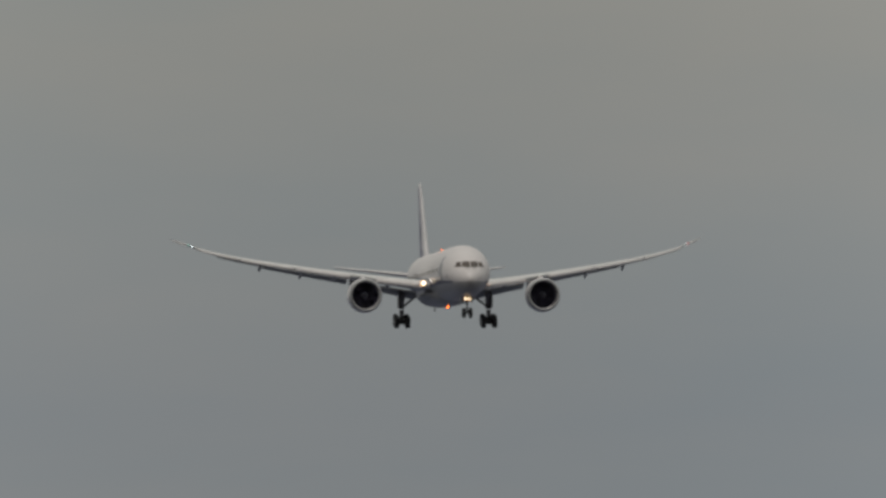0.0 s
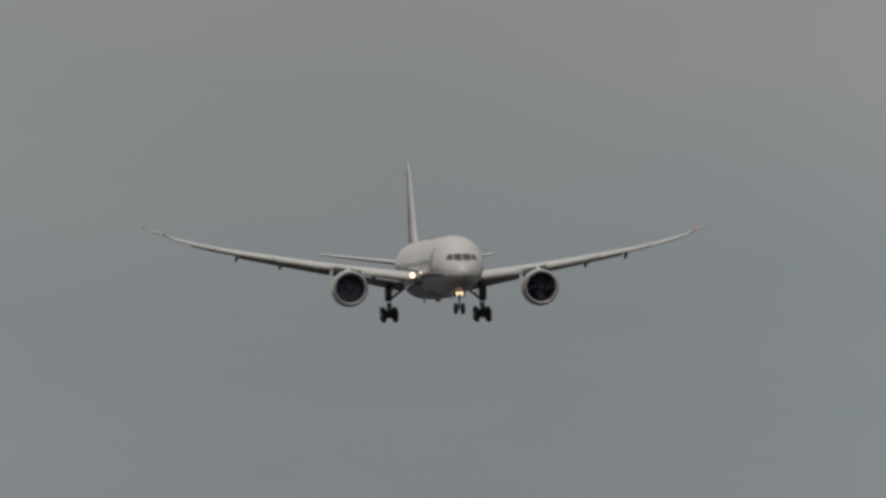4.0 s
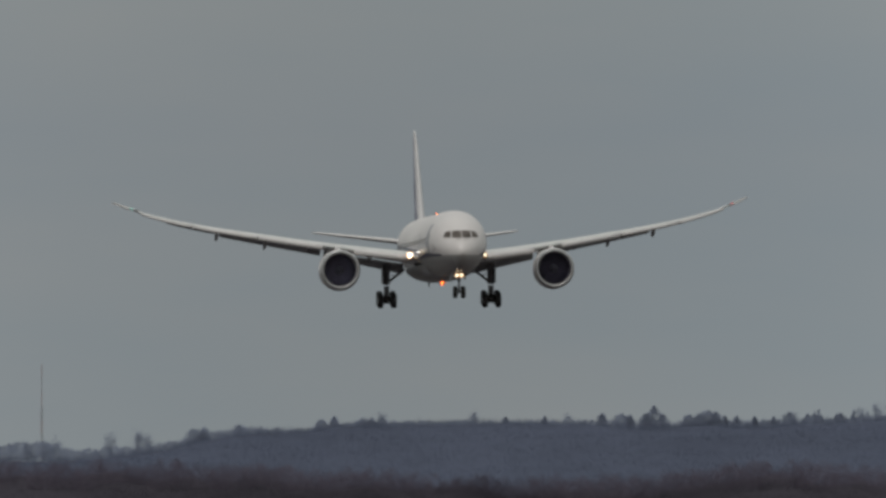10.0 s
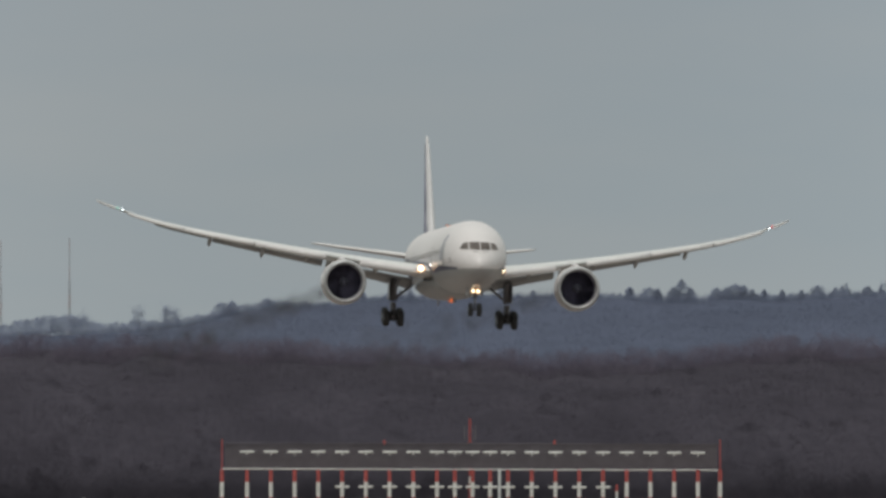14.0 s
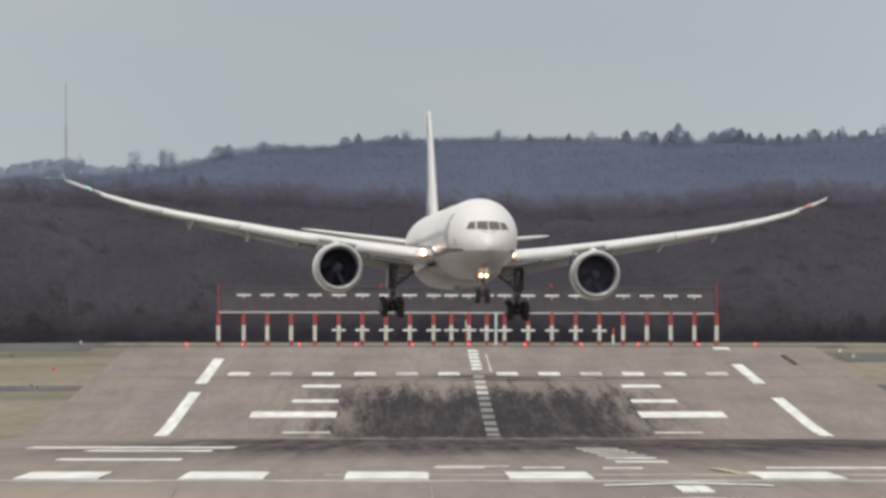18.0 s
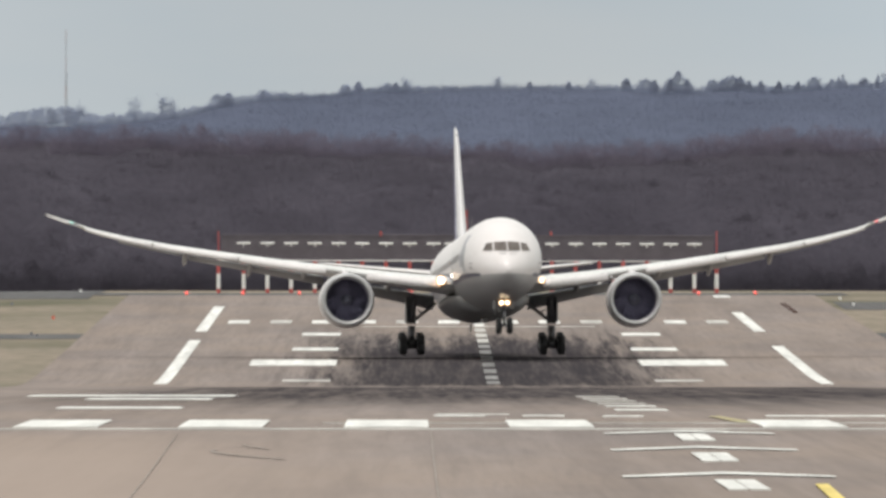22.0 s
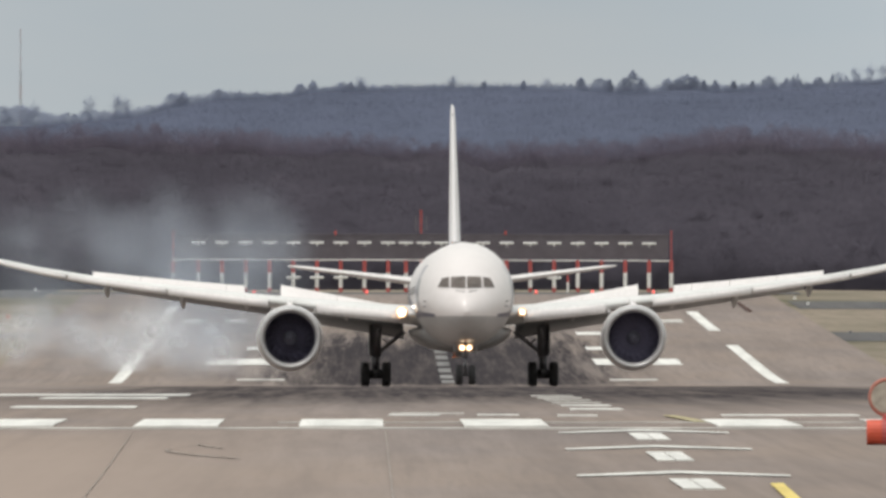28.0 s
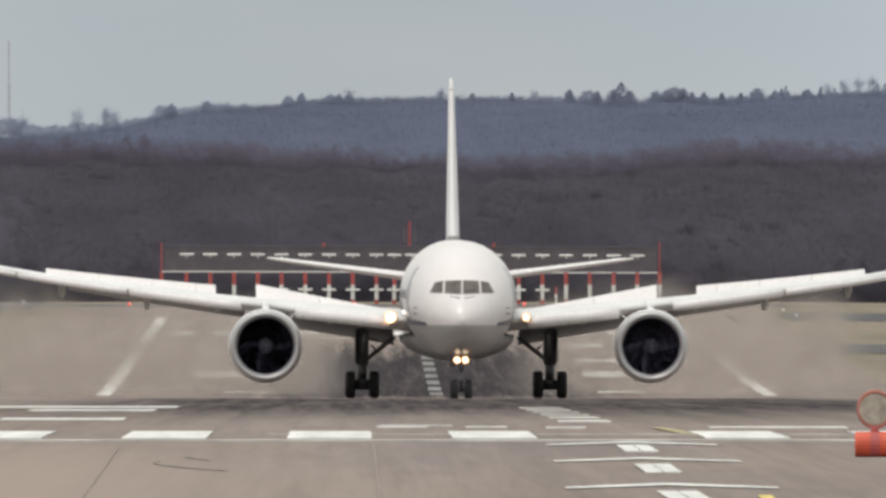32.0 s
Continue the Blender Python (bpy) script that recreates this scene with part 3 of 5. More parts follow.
class Scatter:
    """Collects thin triangles (twigs, sprays of leaves), canopy surfaces and tapered stems into one mesh."""

    def __init__(self):
        self.v, self.f, self.tri = [], [], []

    def blades(self, p, d, w):
        """Triangles from the points p along d, with half widths w."""
        side = np.cross(d, rng.normal(size=d.shape))
        side *= (w / (np.linalg.norm(side, axis=1) + 1e-9))[:, None]
        self.tri.append(np.stack((p - side, p + side, p + d), axis=1).reshape(-1, 3))

    def stem(self, p, q, r0, r1):
        k = len(self.v)
        for c, r in ((p, r0), (q, r1)):
            for a in range(4):
                self.v.append((c[0] + r * math.cos(a * 1.5708), c[1] + r * math.sin(a * 1.5708), c[2]))
        self.f += [(k + a, k + (a + 1) % 4, k + 4 + (a + 1) % 4, k + 4 + a) for a in range(4)]

    def bare_tree(self, x, y, z, h, wide, count, low=0.18, thin=(0.008, 0.02), long=(0.4, 1.1)):
        """Trunk, limbs that spread upwards, and a fan of fine twigs on them."""
        self.stem((x, y, z - 0.3), (x, y, z + h * 0.8), 0.07, 0.012)
        base, tip = [np.array((x, y, z + h * 0.6))], [np.array((x, y, z + h))]
        for _ in range(13):
            s = rng.uniform(low, 0.85)
            b = np.array((x, y, z + h * s))
            a, reach = rng.uniform(0, 6.283), wide * (1.1 - s) * rng.uniform(0.6, 1.0)
            t = b + np.array((math.cos(a) * reach, math.sin(a) * reach, rng.uniform(0.18, 0.42) * h * (1.15 - s)))
            self.stem(tuple(b), tuple(t), 0.018, 0.006)
            base.append(b)
            tip.append(t)
        base, tip = np.array(base), np.array(tip)
        pick = rng.integers(len(base), size=count)
        way = tip[pick] - base[pick]
        p = base[pick] + way * rng.uniform(0.2, 1.0, (count, 1)) + rng.normal(size=(count, 3)) * 0.25
        d = way / np.linalg.norm(way, axis=1)[:, None] + rng.normal(size=(count, 3)) * 0.55
        d[:, 2] = np.abs(d[:, 2]) * 0.9 + 0.1
        d *= (rng.uniform(*long, count) / np.linalg.norm(d, axis=1))[:, None]
        self.blades(p, d, rng.uniform(*thin, count))

    def tuft(self, x, y, z, h, wide, shape, count, thin=(0.02, 0.04), long=(0.2, 0.6), lump=0.25):
        """A crown (round, fir or pine) of many fine sprays, thick inside and loose at its outline."""
        ph = rng.uniform(0, 40, 3)
        s = rng.uniform(0, 1, count) ** (1.5 if shape == "fir" else 1.0)
        a = rng.uniform(0, 6.28319, count)
        if shape == "fir":
            r = wide * (1.02 - s) ** 0.85 * (1 - 0.25 * np.abs(np.sin(s * 16 + ph[0])))
        elif shape == "pine":
            r = wide * (0.55 + 0.45 * np.sin(np.minimum(1.0, s * 1.5) * 1.5708)) * (1 - 0.98 * s ** 5) ** 0.5
        else:
            r = wide * (1 - 0.99 * s ** 2.2) ** 0.5
        r = r * (1 + lump * np.sin(2 * a + ph[0]) * np.sin(4 * s + ph[1]) + 0.6 * lump * np.sin(5 * a + ph[1]) * np.sin(9 * s + ph[2]))
        r = r * rng.uniform(0, 1, count) ** 0.45
        p = np.stack((x + r * np.cos(a), y + r * np.sin(a), z + h * s * (1 + 0.05 * np.sin(3 * a + ph[2]))), axis=1)
        d = p - np.array((x, y, z + 0.2 * h))
        d = d / (np.linalg.norm(d, axis=1)[:, None] + 1e-6) * 0.6 + rng.normal(size=p.shape) * 0.6 + (0, 0, 0.3)
        d *= (rng.uniform(*long, count) / np.linalg.norm(d, axis=1))[:, None]
        self.blades(p - 0.5 * d, d, rng.uniform(*thin, count))

    def fuzz(self, x, y, height, deep, thin, long):
        """Loose twigs over a closed canopy."""
        z = np.array([height(q, w) for q, w in zip(x, y)])
        p = np.stack((x, y, z - 0.3 * deep + deep * rng.random(len(x)) ** 1.6), axis=1)
        d = rng.normal(size=p.shape) * (0.6, 0.5, 0.6) + (0, -0.2, 0.45)
        d *= (rng.uniform(*long, len(x)) / np.linalg.norm(d, axis=1))[:, None]
        self.blades(p, d, rng.uniform(*thin, len(x)))

    def bank(self, xs, ys, height):
        """Closed canopy: one surface over a grid of places."""
        k, n = len(self.v), len(xs)
        self.v += [(x, y, height(x, y)) for y in ys for x in xs]
        self.f += [(k + j * n + i, k + j * n + i + 1, k + (j + 1) * n + i + 1, k + (j + 1) * n + i) for j in range(len(ys) - 1) for i in range(n - 1)]

    def build(self, name, material):
        verts = np.concatenate([np.array(self.v, float).reshape(-1, 3)] + self.tri)
        k, n = len(self.v), sum(len(t) for t in self.tri) // 3
        tris = (k + np.arange(3 * n)).reshape(-1, 3)
        me = bpy.data.meshes.new(name)
        me.from_pydata(verts.tolist(), [], self.f + tris.tolist())
        me.materials.append(material)
        me.polygons.foreach_set("use_smooth", [True] * len(me.polygons))
        return new(name, me)


def wood_top(x):
    return float(np.interp(x, (-140, -45, -35, -20, -8, 6, 20, 26, 33, 42, 140), (14, 15.3, 15.6, 15.1, 14.6, 14.1, 13.9, 15.2, 15.4, 14.7, 14))) + 0.5 * noise.noise((x * 0.22, 3.1, 0))


def wood_bank(x, y):
    """The wood's edge: undergrowth in front, closed crowns that rise behind it."""
    s = max(0.0, (y - 2900) / 80)
    return gz(2900) - 0.3 + wood_top(x) * 0.91 * s ** 0.40 + min(1.0, 4 * s) * (0.6 * noise.noise((x * 0.24, y * 0.08, 5)) + 0.3 * noise.noise((x * 0.7, y * 0.2, 9)))


wood, rim = Scatter(), Scatter()
wood.bank([-260 + 8.0 * i for i in range(25)] + [-66 + 0.7 * i for i in range(197)] + [72 + 8.0 * i for i in range(25)], [2900 + 80 * (j / 50) ** 2.6 for j in range(51)], wood_bank)
n = 330000  # twigs all over the edge of the wood
wood.fuzz(rng.uniform(-66, 70, n), 2900 + 78 * rng.random(n) ** 3.0, wood_bank, 1.5, (0.006, 0.013), (0.35, 0.95))
for i in range(260):  # single crowns before the closed mass
    x, f = rng.uniform(-66, 70), rng.random()
    y = 2900.5 + 78 * f ** 2.2
    wood.tuft(x, y, wood_bank(x, y) - 2.6, rng.uniform(2.4, 3.4), rng.uniform(1.2, 2.6), "round", 900, (0.006, 0.014), (0.3, 0.9))
for i in range(430):  # the rim: thin bare crowns against the hill
    x = -68 + 140 * (i + rng.random()) / 430
    y = 2966 + 16 * rng.random()
    h = rng.uniform(3.0, 4.5)
    rim.tuft(x, y, gz(y) + wood_top(x) * rng.uniform(0.90, 1.0) - h, h, rng.uniform(1.2, 2.6), "round", 800, (0.005, 0.012), (0.3, 0.9))
for i in range(60):
    x = rng.uniform(-66, 70)
    rim.bare_tree(x, 2970, gz(2970), wood_top(x) * rng.uniform(0.95, 1.03), rng.uniform(1.8, 3.0), 400, 0.6, (0.004, 0.010), (0.3, 0.8))
tagged(wood.build("bare_woods", M_WOOD), "dense bare winter woods, dark brown and purple-grey", "woods", kind="stuff")
tagged(rim.build("bare_treetops", M_TWIG), "thin bare treetops over the woods, purple-grey twigs", "woods", kind="stuff")

hill, firs = Scatter(), Scatter()


def canopy(x, y):
    """Closed tree canopy over the slope, rising to just under the rim."""
    z = land(x, y) + min(6.2, 0.0075 * max(0.0, y - 3470))
    z += 0.45 * noise.noise((x * 0.12, y * 0.02, 2)) + 0.12 * noise.noise((x * 0.4, y * 0.05, 8))
    return min(z, skyline(x * 4550 / y) * (y / 4550) - 0.45) if y > 4100 else z


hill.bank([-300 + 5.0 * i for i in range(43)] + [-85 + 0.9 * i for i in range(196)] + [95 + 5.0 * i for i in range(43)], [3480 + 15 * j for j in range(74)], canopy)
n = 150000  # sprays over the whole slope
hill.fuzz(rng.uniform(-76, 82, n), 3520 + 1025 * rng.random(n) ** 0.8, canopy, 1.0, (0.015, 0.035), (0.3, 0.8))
for i in range(300):  # the rim: round crowns, many of them bare
    x = -80 + 166 * (i + rng.random()) / 300
    top = skyline(x) - 0.45 * rng.random() ** 1.5
    firs.tuft(x, 4545 + 20 * rng.random(), top - 2.4, 2.4, rng.uniform(0.8, 1.8), "round", 500 if i % 3 else 300, (0.02, 0.045), (0.2, 0.6))
# trees that stand out: place along the rim, height over it, half width, kind
for x, up, wide, shape in ((-33.0, 1.0, 1.0, "pine"), (-31.6, 0.9, 0.8, "round"), (-26.5, 0.35, 1.0, "round"), (-14.7, 1.0, 0.75, "pine"), (-12.95, 0.9, 0.65, "round"), (-8.7, 0.35, 0.8, "pine"), (-7.5, 0.3, 0.7, "round"),
                           (11.7, 0.3, 0.5, "round"), (17.3, 0.35, 0.55, "round"), (25.6, 0.9, 0.75, "round"), (28.3, 0.85, 1.15, "pine"), (29.6, 0.7, 0.6, "round"),
                           (31.9, 0.9, 0.9, "round"), (33.0, 2.5, 1.3, "fir"), (34.3, 0.8, 0.8, "round"), (38.0, 0.85, 0.75, "pine"), (39.5, 0.9, 0.9, "round"), (40.7, 1.5, 1.0, "pine"), (41.9, 1.2, 0.9, "round"), (43.2, 0.4, 0.6, "round"),
                           (44.9, 0.4, 0.6, "round"), (47.5, 0.35, 0.6, "round"), (50.2, 0.2, 0.6, "round"), (52.6, 0.95, 0.9, "pine"), (55.0, 0.5, 0.8, "fir"), (56.4, 0.4, 0.6, "round"), (59.8, 0.75, 0.9, "round")):
    firs.tuft(x, 4538, skyline(x) + 0.75 * up - 3.0, 3.0, wide * (2.3 if shape == "fir" else 1.5), shape, 1500, (0.035, 0.065), (0.15, 0.45))
for i in range(26):  # a darker stand of firs lower on the slope
    x, y = rng.uniform(50, 68), 4250 + 250 * rng.random()
    firs.tuft(x, y, canopy(x, y) - 0.8, rng.uniform(1.6, 2.8), rng.uniform(0.9, 1.5), "fir", 500, (0.025, 0.05), (0.15, 0.45))
for x, up, wide in ((-45.0, 2.1, 2.4), (-41.3, 1.6, 2.6), (-40.0, 1.6, 2.2), (-53.0, 0.7, 2.0), (-6.2, 0.7, 1.6), (7.1, 0.9, 1.2), (20.6, 0.45, 1.4), (62.5, 1.1, 2.4), (65.0, 1.6, 2.8), (67.0, 1.9, 2.8), (69, 1.7, 2.6), (72, 1.5, 2.4)):  # bare crowns against the sky
    firs.bare_tree(x, 4538, skyline(x) - 3.0, up + 3.0, wide * 0.8, 520, 0.25, (0.012, 0.026), (0.3, 0.9))
tagged(hill.build("hill_woods", M_HILL), "far wooded hillside, distance haze painted in as blue-grey", "woods", kind="stuff")
tagged(firs.build("hilltop_trees", M_FIR), "firs, pines and bare crowns on the far hill's rim, haze painted in as blue-grey", "woods", kind="stuff")

# ---- the airliner ----
plane = thing("airliner", "white twin-engine wide-body airliner with gear and flaps down", "aircraft")
NOSE = -31.2  # y of the nose; the origin lies on the ground between the main wheels

# fuselage: distance from the nose, half width, top, bottom
BODY = ((0.0, 0.06, 4.02, 3.9), (0.15, 0.42, 4.387, 3.525), (0.5, 0.8, 4.803, 3.195), (1.1, 1.22, 5.271, 2.873), (1.9, 1.62, 5.807, 2.607), (2.8, 1.97, 6.409, 2.424),
        (3.8, 2.25, 6.955, 2.294), (5.0, 2.48, 7.41, 2.2), (6.6, 2.69, 7.75, 2.1), (8.6, 2.83, 7.97, 2.04), (11.0, 2.885, 8.05, 2.02), (16, 2.885, 8.05, 2.02),
        (22, 2.885, 8.05, 1.95), (30, 2.885, 8.05, 1.95), (38, 2.885, 8.05, 2.02), (44, 2.84, 8.05, 2.25), (49, 2.55, 8.01, 3.0), (54, 1.95, 7.773, 4.15),
        (58.5, 1.2, 7.417, 5.294), (61.5, 0.62, 7.03, 6.056), (62.8, 0.15, 6.75, 6.45))

# the same lines, faired: sampled finely and smoothed along the length
BODY_S = np.concatenate((np.linspace(0, 1, 21) ** 2 * 1.0, np.linspace(1.1, 62.8, 320)))
BODY_FINE = []
for col in (1, 2, 3):
    raw = np.interp(BODY_S, [b[0] for b in BODY], [b[col] for b in BODY])
    for _ in range(3):
        mid = (raw[:-2] + 2 * raw[1:-1] + raw[2:]) / 4
        for _k in range(4):
            mid[1:-1] = (mid[:-2] + 2 * mid[1:-1] + mid[2:]) / 4
        raw = np.concatenate((raw[:12], mid[11:-2], raw[-3:]))
    BODY_FINE.append(raw)


def body_at(s):
    return tuple(float(np.interp(s, BODY_S, BODY_FINE[k])) for k in (0, 1, 2))


def body_ring(s, n=96, grow=0.0):
    w, top, bot = body_at(s)
    cz, hz = (top + bot) / 2, (top - bot) / 2
    return [((w + grow) * math.sin(a), NOSE + s, cz + (hz + grow) * math.cos(a)) for a in (2 * math.pi * i / n for i in range(n))]


stations = [0.0, 0.02, 0.05, 0.1, 0.2, 0.35] + [0.55 + 0.28 * k for k in range(36)] + [10.9 + 1.1 * k for k in range(47)] + [62.2, 62.6, 62.8]
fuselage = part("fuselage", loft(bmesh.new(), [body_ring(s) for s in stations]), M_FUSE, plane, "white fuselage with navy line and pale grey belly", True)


def surface_point(x, z):
    """The nose's skin at x and z, seen from ahead: how far back it lies."""
    lo, hi = 0.0, 9.0
    for _ in range(40):
        s = (lo + hi) / 2
        w, top, bot = body_at(s)
        cz, hz = (top + bot) / 2, (top - bot) / 2
        if (x / w) ** 2 + ((z - cz) / hz) ** 2 > 1:
            lo = s
        else:
            hi = s
    return Vector((x, NOSE + hi, z))


def pane(corners, name="cockpit_window"):
    """A cockpit window: a patch that follows the skin, a little proud of it."""
    bm = bmesh.new()
    n = 5
    (ax, az), (bx, bz), (cx, cz), (dx, dz) = corners
    grid = []
    for j in range(n + 1):
        v = j / n
        row = []
        for i in range(n + 1):
            u = i / n
            x = (ax * (1 - u) + bx * u) * (1 - v) + (dx * (1 - u) + cx * u) * v
            z = (az * (1 - u) + bz * u) * (1 - v) + (dz * (1 - u) + cz * u) * v
            p = surface_point(x, z)
            row.append(bm.verts.new(p + Vector((x * 0.006, -0.03, 0.012))))
        grid.append(row)
    for j in range(n):
        for i in range(n):
            bm.faces.new((grid[j][i], grid[j][i + 1], grid[j + 1][i + 1], grid[j + 1][i]))
    bmesh.ops.solidify(bm, geom=bm.faces[:], thickness=-0.02)
    return part(name, bm, M_GLASS, plane, "dark cockpit window")


for s in (-1, 1):
    pane([(s * 0.04, 5.30), (s * 0.90, 5.35), (s * 0.85, 5.99), (s * 0.04, 6.01)])
    pane([(s * 1.00, 5.36), (s * 1.64, 5.38), (s * 1.38, 5.90), (s * 0.96, 5.98)])
    # wiper and static probes
    bm = bmesh.new()
    tube(bm, surface_point(s * 0.12, 5.12) + Vector((0, -0.05, 0)), surface_point(s * 0.62, 5.20) + Vector((0, -0.05, 0)), 0.02)
    part("wiper", bm, M_GEAR, plane)
    for z in (4.3, 4.6):
        bm = bmesh.new()
        w = body_at(4.2)[0]
        tube(bm, (s * w * 0.985, NOSE + 4.2, z), (s * (w + 0.16), NOSE + 4.0, z), 0.03, 0.02, 8)
        part("probe", bm, M_GEAR, plane)
    # doors and cabin windows follow the side
    for ds in (7.2, 17.0, 37.0, 50.0):
        w, top, bot = body_at(ds)
        bm = bmesh.new()
        rows = []
        for j in range(7):
            z = 3.95 + 1.95 * j / 6
            rows.append([bm.verts.new((s * (body_at(q)[0] * math.sqrt(max(0, 1 - ((z - (body_at(q)[1] + body_at(q)[2]) / 2) / ((body_at(q)[1] - body_at(q)[2]) / 2)) ** 2)) + 0.012), NOSE + q, z)) for q in (ds - 0.5, ds, ds + 0.5)])
        for a, b in zip(rows, rows[1:]):
            for i in range(2):
                bm.faces.new((a[i], a[i + 1], b[i + 1], b[i]))
        part("cabin_door", bm, M_GREY if ds == 7.2 else M_WHITE, plane)
bm_w = bmesh.new()
for s in (-1, 1):
    q = 9.0
    while q < 48:
        w, top, bot = body_at(q)
        xx = []
        for z in (5.05, 5.5):
            cz, hz = (top + bot) / 2, (top - bot) / 2
            xx.append(s * (w * math.sqrt(max(0, 1 - ((z - cz) / hz) ** 2)) + 0.015))
        v = [bm_w.verts.new(p) for p in ((xx[0], NOSE + q, 5.05), (xx[0], NOSE + q + 0.28, 5.05), (xx[1], NOSE + q + 0.28, 5.5), (xx[1], NOSE + q, 5.5))]
        bm_w.faces.new(v)
        q += 0.62
tagged(part("cabin_windows", bm_w, M_GLASS, plane, "rows of small dark cabin windows"), kind="stuff")

# belly fairing between the wings
bm = bmesh.new()
rings = []
for s, w, b in ((18.5, 0.4, 1.95), (20.0, 2.2, 1.90), (22.5, 2.85, 1.80), (27, 3.0, 1.76), (33, 3.0, 1.76), (36.5, 2.6, 1.80), (39.5, 0.8, 1.9)):
    rings.append([(w * math.sin(a), NOSE + s, 3.05 + (3.05 - b) * -math.cos(a) * (1 if math.cos(a) > 0 else 0.25)) for a in (2 * math.pi * i / 24 for i in range(24))])
part("belly_fairing", loft(bm, rings), M_GREY, plane, "pale grey belly fairing", True)
for y, w in ((-20.5, 0.10), (-16.0, 0.07), (12.0, 0.08)):
    bm = bmesh.new()
    loft(bm, [[(-w, y - 0.3, 1.95), (w, y - 0.3, 1.95), (w, y + 0.3, 1.95), (-w, y + 0.3, 1.95)], [(-w * 0.4, y, 1.5), (w * 0.4, y, 1.5), (w * 0.4, y + 0.3, 1.5), (-w * 0.4, y + 0.3, 1.5)]])
    part("blade_antenna", bm, M_GREY, plane)

# wings: x, leading edge y, chord, thickness; the tip bends up in flight
WING = ((2.2, -11.6, 13.2, 1.20), (3.4, -10.9, 12.2, 1.06), (5.0, -9.8, 10.7, 0.95), (7.0, -8.3, 9.0, 0.86), (9.6, -6.5, 7.4, 0.76), (12.5, -4.5, 6.35, 0.66),
        (15.5, -2.4, 5.35, 0.60), (18.5, -0.3, 4.45, 0.49), (21.5, 1.8, 3.65, 0.40), (24.5, 3.95, 2.95, 0.31), (26.8, 5.75, 2.35, 0.24), (28.2, 7.15, 1.75, 0.17), (29.3, 8.7, 1.05, 0.10), (30.05, 10.0, 0.30, 0.03))
ROOT, WZ = 2.9, 3.92


def wing_at(x):
    t = [w[0] for w in WING]
    return tuple(float(np.interp(x, t, [w[k] for w in WING])) for k in (1, 2, 3))


def wing_z(x):
    d = x - ROOT
    return WZ + 0.128 * d + 0.0017 * d * d + 0.12 * max(0.0, d - 24) + 0.02 * max(0.0, d - 19) ** 1.6


def foil(x, s, y0, c, th, z, droop=0.0):
    """A section: leading edge at y0, chord c, with nose radius and sharp tail."""
    up = ((0.0, 0.0), (0.008, 0.22), (0.03, 0.46), (0.09, 0.78), (0.22, 1.0), (0.42, 0.96), (0.65, 0.66), (0.85, 0.3), (1.0, 0.03))
    pts = [(f, h * 0.56) for f, h in up] + [(f, -h * 0.44) for f, h in up[-1:0:-1]]
    return [(s * x, y0 + f * c, z + h * th - droop * f) for f, h in pts]


